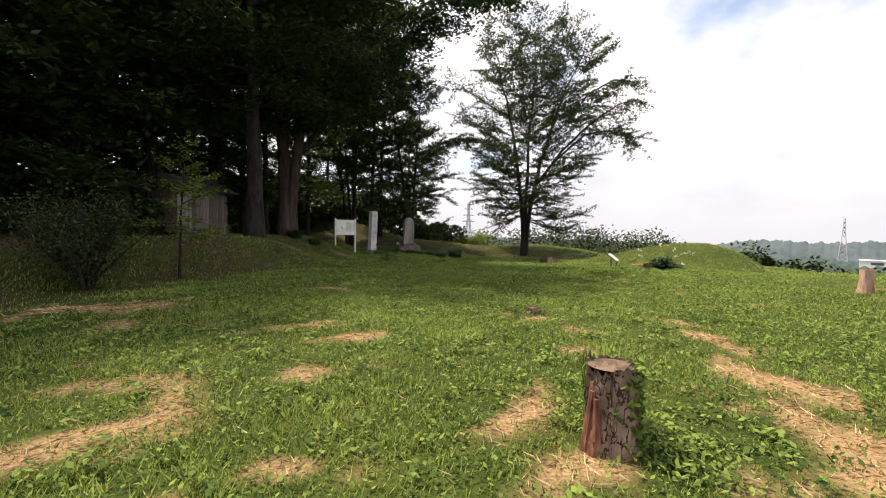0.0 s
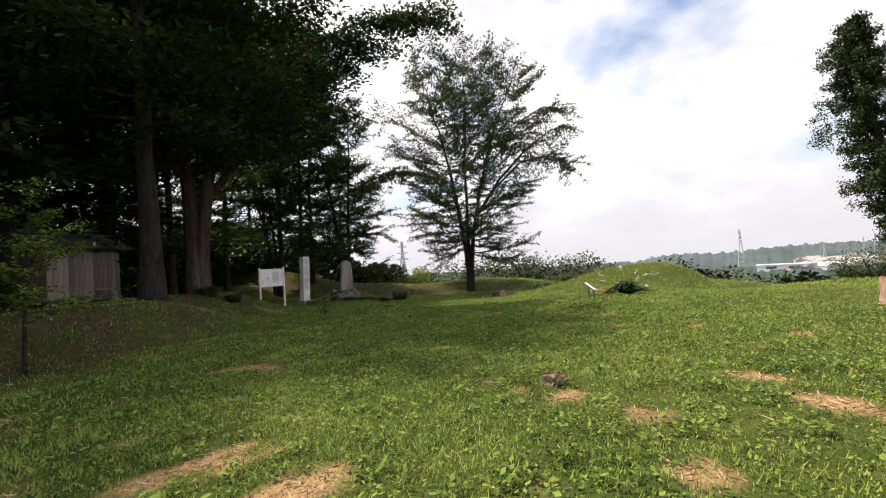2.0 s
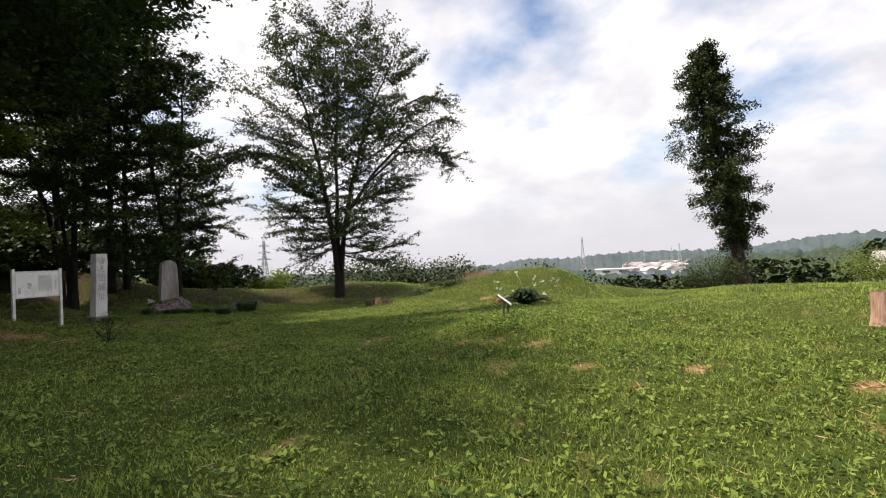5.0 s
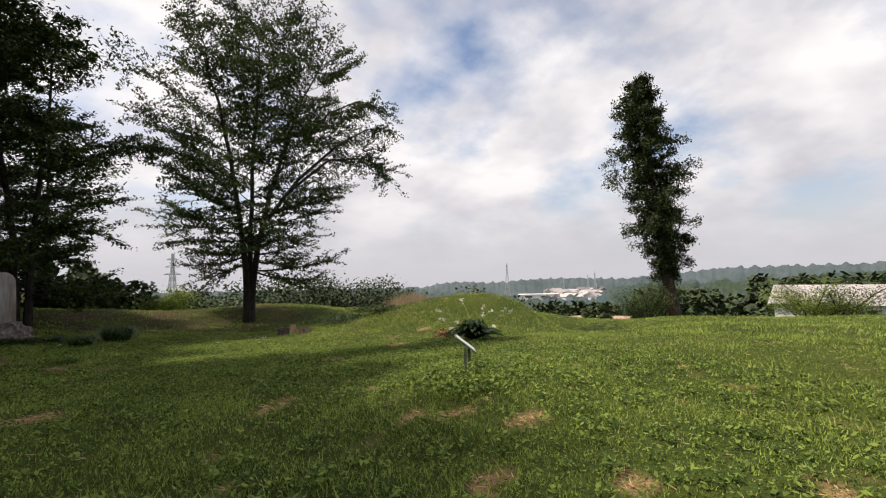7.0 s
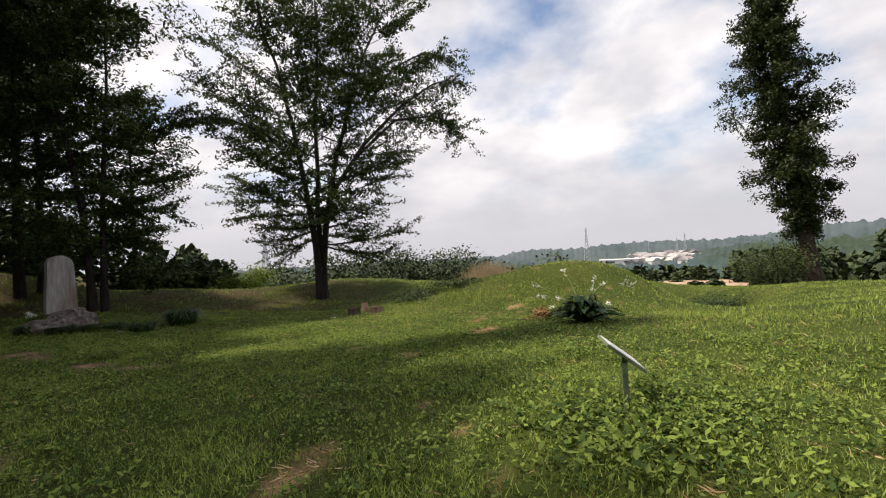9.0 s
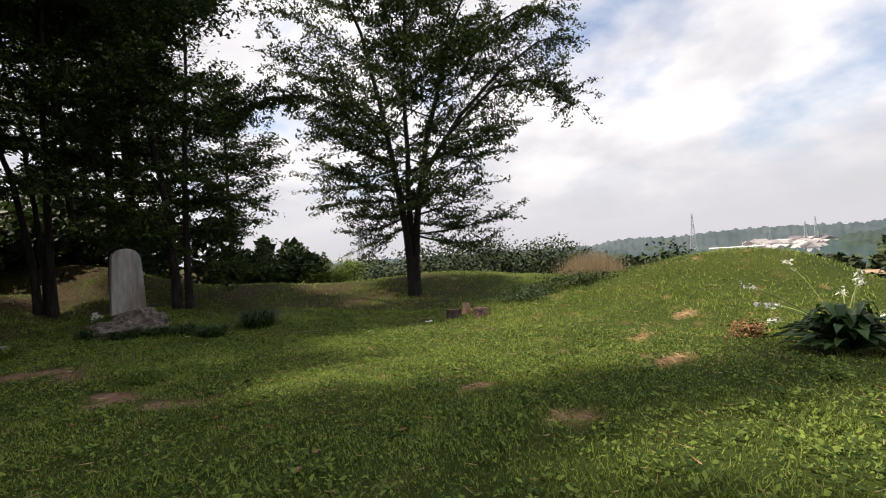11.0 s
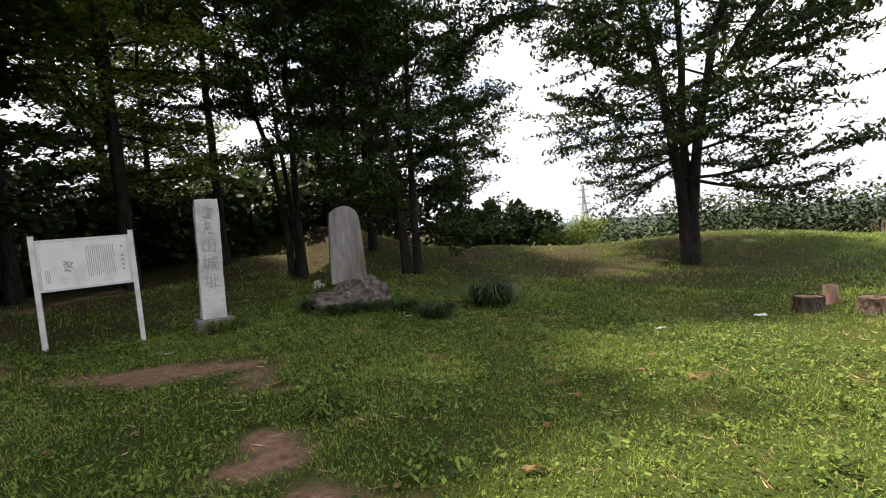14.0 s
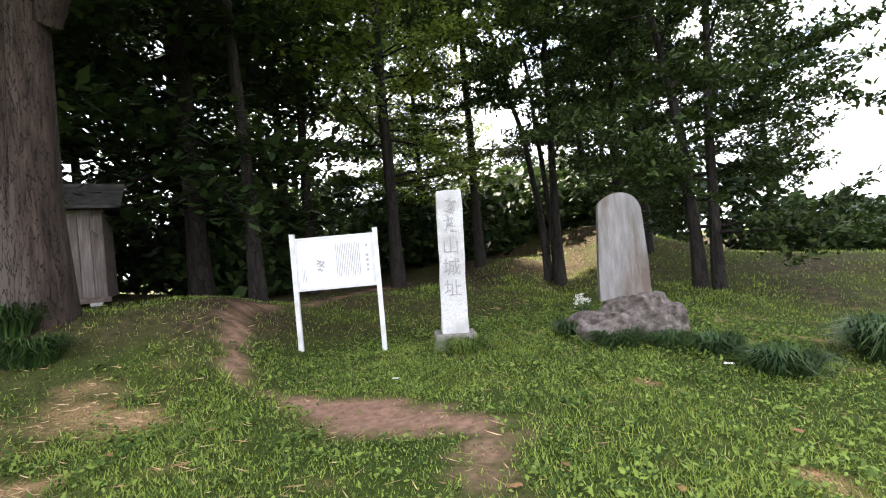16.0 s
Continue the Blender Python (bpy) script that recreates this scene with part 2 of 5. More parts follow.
M_SIGN_FACE = material("sign_face", (0.5, 0.51, 0.5), (0.68, 0.69, 0.68), 6, 0.4, 0.1)
M_PETAL = material("white_petal", (0.78, 0.78, 0.72), (0.88, 0.88, 0.84), 10, 0.5, 0, through_light=0.3)
M_STALK = material("flower_stalk", (0.16, 0.22, 0.06), (0.3, 0.36, 0.13), 5, 0.6, 0)
M_HOSTA = material("broad_leaf", (0.02, 0.05, 0.015), (0.08, 0.14, 0.04), 4, 0.4, 0, island=0.6, through_light=0.25)
M_STEEL = material("pylon_steel", (0.36, 0.38, 0.42), (0.46, 0.48, 0.52), 1, 0.6, 0)
# blue distance haze is mixed into the hill colours, most in the far one
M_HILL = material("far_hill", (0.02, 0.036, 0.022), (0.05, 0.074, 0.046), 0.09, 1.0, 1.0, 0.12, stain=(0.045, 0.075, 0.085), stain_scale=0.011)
M_HILL_FAR = material("haze_tinted_hill", (0.055, 0.078, 0.088), (0.085, 0.112, 0.122), 0.02, 1.0, 0.5, 0.06)
M_FIELD = material("bare_field", (0.36, 0.24, 0.17), (0.5, 0.36, 0.27), 0.15, 1.0, 0)
M_HOUSE = material("house_wall", (0.5, 0.49, 0.48), (0.75, 0.74, 0.73), 0.3, 0.9, 0, random_object=0.8)
M_HROOF = material("house_roof", (0.16, 0.15, 0.16), (0.45, 0.42, 0.42), 0.3, 0.8, 0, random_object=0.9)
M_WINDOW = material("dark_window", (0.05, 0.06, 0.07), (0.09, 0.1, 0.12), 2, 0.3, 0)
M_LITTER = material("white_scrap", (0.7, 0.7, 0.68), (0.85, 0.85, 0.83), 20, 0.6, 0)
M_VASE = material("dark_vase", (0.03, 0.03, 0.03), (0.08, 0.08, 0.075), 10, 0.4, 0)


# ---- helpers of this scene ----
def part(name, bm, mat, parent=None, label=""):
    """Links a bmesh as one mesh object, under a thing or a part."""
    me = bpy.data.meshes.new(name)
    bm.to_mesh(me)
    bm.free()
    me.materials.append(mat)
    ob = new(name, me)
    ob.parent = parent
    if label:
        tagged(ob, label)
    return ob


def base(name, m, label, category, group=""):
    """The empty at the foot of a thing."""
    ob = new(name)
    ob.empty_display_size = 0.2
    ob.matrix_world = m
    return tagged(ob, label, category, group)


def array_mesh(name, verts, faces, mat, smooth=False):
    """A mesh from arrays: verts (n, 3), faces (m, k)."""
    verts, faces = np.asarray(verts, np.float32), np.asarray(faces, np.int32)
    me = bpy.data.meshes.new(name)
    me.vertices.add(len(verts))
    me.vertices.foreach_set("co", verts.ravel())
    m, k = faces.shape
    me.loops.add(m * k)
    me.loops.foreach_set("vertex_index", faces.ravel())
    me.polygons.add(m)
    me.polygons.foreach_set("loop_start", np.arange(m, dtype=np.int32) * k)
    me.polygons.foreach_set("loop_total", np.full(m, k, np.int32))
    if smooth:
        me.polygons.foreach_set("use_smooth", np.ones(m, bool))
    me.materials.append(mat)
    me.update(calc_edges=True)
    return me


def array_part(name, verts, faces, mat, parent=None, label="", smooth=False):
    ob = new(name, array_mesh(name, verts, faces, mat, smooth))
    ob.parent = parent
    if label:
        tagged(ob, label)
    return ob


def box(bm, sx, sy, sz, m=Matrix(), bevel=0.0):
    """A bevelled box of that size, centred on m."""
    made = bmesh.ops.create_cube(bm, size=1.0, matrix=m @ Matrix.Diagonal((sx, sy, sz, 1)))
    if bevel:
        edges = {e for v in made["verts"] for e in v.link_edges}
        bmesh.ops.bevel(bm, geom=list(edges), offset=bevel, segments=2, affect="EDGES", profile=0.6)
    return made


def box_part(name, size, m, mat, parent, bevel=0.004, label=""):
    bm = bmesh.new()
    box(bm, *size, bevel=bevel)
    ob = part(name, bm, mat, parent, label)
    ob.matrix_local = m
    return ob


def S(v, a, b):
    t = np.clip((np.asarray(v, float) - a) / (b - a), 0, 1)
    return t * t * (3 - 2 * t)


def bump_at(x, y, cx, cy, rx, ry, turn=0.0):
    c, s = math.cos(turn), math.sin(turn)
    dx, dy = x - cx, y - cy
    return np.exp(-(((c * dx + s * dy) / rx) ** 2 + ((-s * dx + c * dy) / ry) ** 2))


def wave(x, y, f, p=0.0):
    return np.sin(x * f + 1.7 * np.sin(y * f * 0.63 + p)) * np.cos(y * f * 0.91 + 1.3 * np.sin(x * f * 0.47 + 2 * p))


def height(x, y):
    """The ground's height: a lawn, the old castle's banks round it, a mound, and the slope down to the valley."""
    x, y = np.asarray(x, float), np.asarray(y, float)
    z = -0.42 * S(y, 13, 26) * S(x, -3, 3) + 0.2 * S(x, 5, 12) * (1 - S(y, 12, 20)) - 0.5 * S(x, 14, 22) - 0.8 * S(x, 26, 33)
    z = z - 0.1 * (1 - S(y, 0, 5)) + 0.14 * bump_at(x, y, 5.65, 14.5, 1.4, 1.4)
    z = z - 0.25 * S(y, 22, 29) * S(x, 1, 6)
    foot = -3.4 - 3.0 * (1 - S(y, 9, 17)) - 1.5 * S(y, 22.3, 24.5) + 0.3 * np.sin(y * 0.9)
    left = 0.95 * S(foot - x, 0, 3.4) * (1 - 0.5 * S(y, 23, 26) * (1 - S(y, 30, 34)))
    crest = 37.0 + 0.5 * np.sin(x * 0.5) + 1.3 * S(x, 2, 6)
    back = (0.6 + 1.3 * S(-x, 2, 8)) * np.exp(-((y - crest) / 2.9) ** 2) * (1 - 0.7 * S(x, 1, 12))
    z = z + np.maximum(left, back) + 0.6 * np.exp(-((y - 38.5) / 3.2) ** 2) * S(x, 1, 9) * (1 - S(x, 9, 16))
    z = z + 1.4 * bump_at(x, y, 14.3, 25.8, 5.4, 3.3, -0.35)
    z = z - 2.1 * bump_at(x, y, 21.2, 25.6, 2.2, 6.5, -0.85)
    d = 0.75 * x + 0.66 * y
    edge = 35.0 + 8.0 * S(x, 20, 29)
    z = z - 24 * S(d, edge, edge + 60) * S(x, -22, 2)
    z = z - 45 * S(np.hypot(x, y), 650, 1250)
    z = z + 0.035 * wave(x, y, 0.9) + 0.02 * wave(x, y, 2.3, 1.0)
    return z


# straw patches in the lawn: x, y, half length, half width, turn
STRAW = [(-0.62, 4.72, 0.4, 0.22, 0.4), (-0.45, 6.15, 0.45, 0.22, 0.6), (-1.45, 3.7, 0.5, 0.22, 1.3), (-1.75, 3.05, 0.5, 0.26, 0.7), (-2.1, 4.2, 0.45, 0.2, 0.3), (1.2, 3.8, 0.4, 0.24, 1.0),
         (1.42, 3.15, 0.36, 0.28, 0.4), (3.98, 7.5, 0.42, 0.15, 2.2), (3.95, 6.15, 0.5, 0.18, 1.7), (3.6, 4.7, 0.6, 0.26, 1.8), (3.75, 4.2, 0.45, 0.24, 1.2), (3.32, 3.4, 0.6, 0.34, 1.8),
         (3.0, 2.6, 0.7, 0.4, 1.7), (-0.28, 3.15, 0.16, 0.1, 0.2), (-4.7, 7.7, 1.0, 0.45, 0.5), (-3.4, 6.4, 0.7, 0.3, 0.3), (-2.0, 10.5, 0.5, 0.2, 0.1), (2.27, 6.5, 0.32, 0.22, 1.1),
         (2.1, 5.52, 0.26, 0.22, 0.3), (1.95, 7.35, 0.36, 0.13, 0.1), (1.55, 7.75, 0.25, 0.13, 0.3), (1.36, 8.3, 0.3, 0.11, 0.0), (-1.3, 6.7, 0.4, 0.2, 0.4), (4.25, 13.6, 0.28, 0.13, 0.6),
         (4.68, 13.44, 0.42, 0.1, 0.1), (5.2, 12.8, 0.28, 0.15, 0.4), (3.91, 11.9, 0.36, 0.11, 0.1), (3.25, 15.35, 0.42, 0.16, 1.1), (0.6, 16.55, 0.5, 0.24, 0.6), (4.86, 11.3, 0.2, 0.12, 0.2),
         (5.6, 10.3, 0.26, 0.14, 0.8), (6.3, 9.0, 0.3, 0.14, 0.5), (7.3, 20.15, 0.45, 0.15, 0.4), (9.75, 22.7, 0.4, 0.16, 0.2), (8.1, 21.7, 0.3, 0.14, 0.3), (5.3, 18.8, 0.22, 0.12, 0.0),
         (3.8, 24.0, 0.22, 0.12, 0.3), (2.3, 27.4, 0.4, 0.15, 0.3), (-2.9, 20.5, 0.7, 0.36, 0.4), (-4.0, 21.4, 0.7, 0.34, 0.8), (-0.6, 25.4, 0.26, 0.12, 0.2), (0.1, 28.5, 0.4, 0.16, 0.1), (0.74, 24.5, 0.22, 0.12, 0.0)]
EARTH = [(-2.9, 22.85, 0.5, 0.22, 0.2), (-2.3, 23.1, 0.8, 0.34, 0.4), (-1.5, 23.5, 0.5, 0.26, 0.2), (-0.95, 23.2, 0.36, 0.24, -0.8), (0.28, 21.85, 0.42, 0.2, -0.6), (0.25, 21.45, 0.24, 0.16, 0.2), (1.05, 21.25, 0.32, 0.2, -0.2),
         (-4.45, 22.7, 0.5, 0.13, 2.9), (-5.3, 23.0, 0.6, 0.14, 2.7), (-6.3, 23.4, 0.7, 0.16, 2.5), (-7.3, 24.3, 0.8, 0.18, 2.3), (-8.3, 25.6, 0.9, 0.2, 2.2), (-9.2, 27.2, 1.1, 0.22, 2.1), (-9.9, 29.0, 1.2, 0.25, 1.9), (4.9, 20.35, 0.2, 0.12, 0.0)]


def patches(x, y, some, rag=0.85):
    n = np.zeros_like(x)
    for cx, cy, a, b, turn in some:
        n = np.maximum(n, bump_at(x, y, cx, cy, a * 1.25, b * 1.25, turn))
    n = n + rag * 0.4 * wave(x, y, 4.1, 0.3) + rag * 0.3 * wave(x, y, 9.0, 1.1) + rag * 0.25 * wave(x, y, 23.0, 0.4)
    return S(n, 0.36, 0.85)


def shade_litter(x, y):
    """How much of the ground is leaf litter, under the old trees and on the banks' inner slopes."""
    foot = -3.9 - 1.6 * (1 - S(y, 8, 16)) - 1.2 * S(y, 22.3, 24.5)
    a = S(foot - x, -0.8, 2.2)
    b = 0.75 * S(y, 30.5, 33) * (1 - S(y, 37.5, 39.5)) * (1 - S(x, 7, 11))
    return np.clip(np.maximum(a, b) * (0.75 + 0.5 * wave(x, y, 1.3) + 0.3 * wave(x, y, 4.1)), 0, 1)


# ---- the ground ----
def axis_steps(lo, hi, fine_lo, fine_hi, step, grow=1.13):
    mid = list(np.arange(fine_lo, fine_hi + 1e-6, step))
    s, v = step, fine_hi
    while v < hi:
        s *= grow
        v += s
        mid.append(v)
    s, v, low = step, fine_lo, []
    while v > lo:
        s *= grow
        v -= s
        low.append(v)
    return np.array(low[::-1] + mid)


def build_ground():
    gx, gy = axis_steps(-2600, 2600, -9, 17, 0.18), axis_steps(-900, 3000, -1, 38, 0.18)
    xx, yy = np.meshgrid(gx, gy)
    zz = height(xx, yy)
    nx, ny = len(gx), len(gy)
    verts = np.stack([xx.ravel(), yy.ravel(), zz.ravel()], 1)
    i = (np.arange(ny - 1)[:, None] * nx + np.arange(nx - 1)[None]).ravel()
    faces = np.stack([i, i + 1, i + nx + 1, i + nx], 1)
    ob = array_part("ground", verts, faces, M_GROUND, smooth=True)
    near = (np.abs(verts[:, 0]) < 60) & (np.abs(verts[:, 1]) < 80)
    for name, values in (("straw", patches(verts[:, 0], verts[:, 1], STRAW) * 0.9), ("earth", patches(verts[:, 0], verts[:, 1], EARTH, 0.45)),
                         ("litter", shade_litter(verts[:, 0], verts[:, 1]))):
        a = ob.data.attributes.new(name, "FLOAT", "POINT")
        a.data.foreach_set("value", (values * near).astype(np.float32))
    return tagged(ob, "rough mown lawn with dry straw patches and banks", "ground", kind="structure")


build_ground()


# ---- grass ----
rng = np.random.default_rng(7)


def scatter(n, x0, x1, y0, y1):
    return rng.uniform(x0, x1, n), rng.uniform(y0, y1, n)


def path_distance(x, y):
    """Distance from the line that people walk over the lawn."""
    line = [(0.2, 0.0), (0.1, 3.0), (1.0, 7.3), (2.9, 11.6), (3.6, 15.5), (2.8, 19.2), (1.3, 21.3), (-0.6, 23.5)]
    best = np.full(x.shape, 1e9)
    for (ax, ay), (bx, by) in zip(line, line[1:]):
        t = np.clip(((x - ax) * (bx - ax) + (y - ay) * (by - ay)) / ((bx - ax) ** 2 + (by - ay) ** 2), 0, 1)
        best = np.minimum(best, np.hypot(x - ax - t * (bx - ax), y - ay - t * (by - ay)))
    return best


def blades(x, y, tall, wide, lean=0.5, flat=False):
    """Three-cornered blades at those places, bent outward."""
    n = len(x)
    z = height(x, y)
    a = rng.uniform(0, 2 * math.pi, n)
    b = a + math.pi / 2 + rng.normal(0, 0.3, n)
    reach = tall * lean * rng.uniform(0.2, 1.6, n)
    up = tall * rng.uniform(0.6, 1.2, n) if not flat else rng.uniform(0.005, 0.04, n)
    wx, wy = np.cos(a) * wide / 2, np.sin(a) * wide / 2
    v = np.empty((n, 3, 3), np.float32)
    v[:, 0] = np.stack([x - wx, y - wy, z - 0.01], 1)
    v[:, 1] = np.stack([x + wx, y + wy, z - 0.01 + (0.012 if flat else 0)], 1)
    v[:, 2] = np.stack([x + np.cos(b) * reach, y + np.sin(b) * reach, z + up], 1)
    return v.reshape(-1, 3), np.arange(3 * n, dtype=np.int32).reshape(n, 3)


def build_grass():
    vs, fs, count = [], [], 0
    for n, box4, tall, wide, near, far in ((1650000, (-9, 13, -1, 30), 0.043, 0.0115, 0, 4.2), (680000, (-10, 19, -2, 33), 0.056, 0.015, 3.6, 9.5), (430000, (-9, 34, -3, 40), 0.07, 0.026, 8.5, 40)):
        x, y = scatter(n, *box4)
        d = path_distance(x, y)
        thin = 1 - 0.85 * patches(x, y, STRAW) - 1.5 * patches(x, y, EARTH, 0.45) - 0.75 * shade_litter(x, y)
        clump = 0.6 + 0.4 * wave(x, y, 3.1, 0.5) + 0.4 * wave(x, y, 7.7, 0.2) + 0.4 * wave(x, y, 19.0, 0.7)
        keep = (d >= near) & (d < far) & (rng.uniform(0, 1, n) < thin * np.clip(clump, 0.25, 1))
        x, y = x[keep], y[keep]
        h = tall * (0.75 + 0.5 * rng.uniform(0, 1, len(x))) * (1 + 0.45 * wave(x, y, 1.2, 2.0))
        v, f = blades(x, y, np.clip(h, 0.02, 0.2), wide * rng.uniform(0.6, 1.3, len(x)), 0.85)
        vs.append(v)
        fs.append(f + count)
        count += len(v)
    ob = array_part("grass", np.concatenate(vs), np.concatenate(fs), M_GRASS)
    tagged(ob, "short green meadow grass over the whole lawn", "grass", kind="stuff")
    x, y = scatter(260000, -6, 13, 0, 30)
    keep = rng.uniform(0, 1, len(x)) < patches(x, y, STRAW) * 0.9 + 0.02 + 0.05 * S(y, 16, 21)
    v, f = blades(x[keep], y[keep], 0.1, 0.008, 1.0, True)
    tagged(array_part("dry_grass", v, f, M_STRAW), "tan dead mown grass lying in patches", "dry grass", kind="stuff")


def build_weeds():
    """Small broad leaves between the blades, thicker in some spots."""
    x, y = scatter(420000, -5, 13, 0, 30)
    dense = S(wave(x, y, 1.7, 0.9) + 0.6 * wave(x, y, 4.3, 0.1), 0.15, 1.0)
    dense = np.maximum(dense, 0.55)
    dense = np.maximum(dense, 1.3 * bump_at(x, y, 5.65, 14.4, 1.1, 0.9))
    dense = np.maximum(dense, 1.2 * bump_at(x, y, 2.1, 3.3, 0.6, 0.9))
    dense = np.maximum(dense, bump_at(x, y, -1.2, 26.7, 1.0, 0.35, 0.1))
    keep = rng.uniform(0, 1, len(x)) < dense * (1 - patches(x, y, STRAW)) * (1 - patches(x, y, EARTH)) * np.where(path_distance(x, y) < 6, 1, 0.35)
    x, y = x[keep], y[keep]
    n = len(x)
    tall = rng.uniform(0.02, 0.07, n) * (1 + 1.6 * bump_at(x, y, 5.65, 14.4, 1.0, 0.8) + 1.2 * bump_at(x, y, -1.2, 26.7, 1.0, 0.4, 0.1))
    p = np.stack([x, y, height(x, y) + tall], 1)
    v, f = leaf_quads(p, rng.uniform(0.014, 0.036, n) + 0.03 * rng.uniform(0, 1, n) ** 5, 0.6, 0.5)
    tagged(array_part("clover_weeds", v, f, M_WEED), "low broad-leaved weeds between the grass", "weeds", kind="stuff")
    cx, cy = scatter(5200, -5, 12, 0, 30)
    far = path_distance(cx, cy)
    keep = (far < 6) & (rng.uniform(0, 1, len(cx)) < 1 - patches(cx, cy, STRAW) - patches(cx, cy, EARTH))
    cx, cy = np.repeat(cx[keep], 18), np.repeat(cy[keep], 18)
    n = len(cx)
    x, y = cx + rng.normal(0, 0.055, n), cy + rng.normal(0, 0.055, n)
    p = np.stack([x, y, height(x, y) + rng.uniform(0.02, 0.1, n)], 1)
    v, f = leaf_quads(p, rng.uniform(0.03, 0.075, n), 0.55, 0.45)
    tagged(array_part("weed_rosettes", v, f, M_WEED), "coarse weed rosettes standing out of the lawn", "weeds", kind="stuff")


def leaf_quads(p, size, aspect=0.5, level=0.6, droop=0.0):
    """A four-cornered leaf at every place; level: 0 turned any way, 1 lying flat."""
    n = len(p)
    a = rng.uniform(0, 2 * math.pi, n)
    up = rng.normal(0, 1 - level, n) - droop
    d = np.stack([np.cos(a), np.sin(a), up], 1)
    d /= np.linalg.norm(d, axis=1)[:, None]
    side = np.stack([-np.sin(a), np.cos(a), rng.normal(0, 1 - level, n)], 1)
    side /= np.linalg.norm(side, axis=1)[:, None]
    s = np.broadcast_to(np.asarray(size, float), (n,))[:, None]
    v = np.empty((n, 4, 3), np.float32)
    v[:, 0], v[:, 2] = p - d * s * 0.5, p + d * s * 0.5
    v[:, 1], v[:, 3] = p + side * s * 0.5 * aspect + d * s * 0.08, p - side * s * 0.5 * aspect + d * s * 0.08
    return v.reshape(-1, 3), np.arange(4 * n, dtype=np.int32).reshape(n, 4)


build_grass()
build_weeds()


# ---- trees ----
def tube_arrays(paths, sides=7):
    """Tapered tubes: paths of (points (k, 3), radii (k,))."""
    vs, fs, count = [], [], 0
    for pts, rad in paths:
        pts, rad = np.asarray(pts, float), np.asarray(rad, float)
        k = len(pts)
        t = np.gradient(pts, axis=0)
        t /= np.linalg.norm(t, axis=1)[:, None] + 1e-9
        ref = np.where(np.abs(t[:, 2:3]) > 0.9, [[1.0, 0, 0]], [[0, 0, 1.0]])
        u = np.cross(t, ref)
        u /= np.linalg.norm(u, axis=1)[:, None] + 1e-9
        w = np.cross(t, u)
        s = sides if rad[0] > 0.05 else 4
        a = np.arange(s) * 2 * math.pi / s
        ring = pts[:, None] + rad[:, None, None] * (np.cos(a)[None, :, None] * u[:, None] + np.sin(a)[None, :, None] * w[:, None])
        vs.append(ring.reshape(-1, 3))
        i, j = np.meshgrid(np.arange(k - 1), np.arange(s), indexing="ij")
        jn = (j + 1) % s
        fs.append((np.stack([i * s + j, i * s + jn, (i + 1) * s + jn, (i + 1) * s + j], -1).reshape(-1, 4)) + count)
        count += k * s
    return np.concatenate(vs), np.concatenate(fs)


def bent(start, direction, length, rise=0.0, wobble=0.06, k=6, r=None):
    """A line of points that leaves start in that direction and bends up or down."""
    d = np.array(direction, float)
    d /= np.linalg.norm(d)
    pts, p = [np.array(start, float)], np.array(start, float)
    for _ in range(k - 1):
        d = d + np.array([0, 0, rise / (k - 1)]) + r.normal(0, wobble, 3)
        d /= np.linalg.norm(d)
        p = p + d * length / (k - 1)
        pts.append(p)
    return np.array(pts)


def along(pts, f):
    f = f * (len(pts) - 1)
    i = min(int(f), len(pts) - 2)
    return pts[i] + (pts[i + 1] - pts[i]) * (f - i), pts[i + 1] - pts[i]


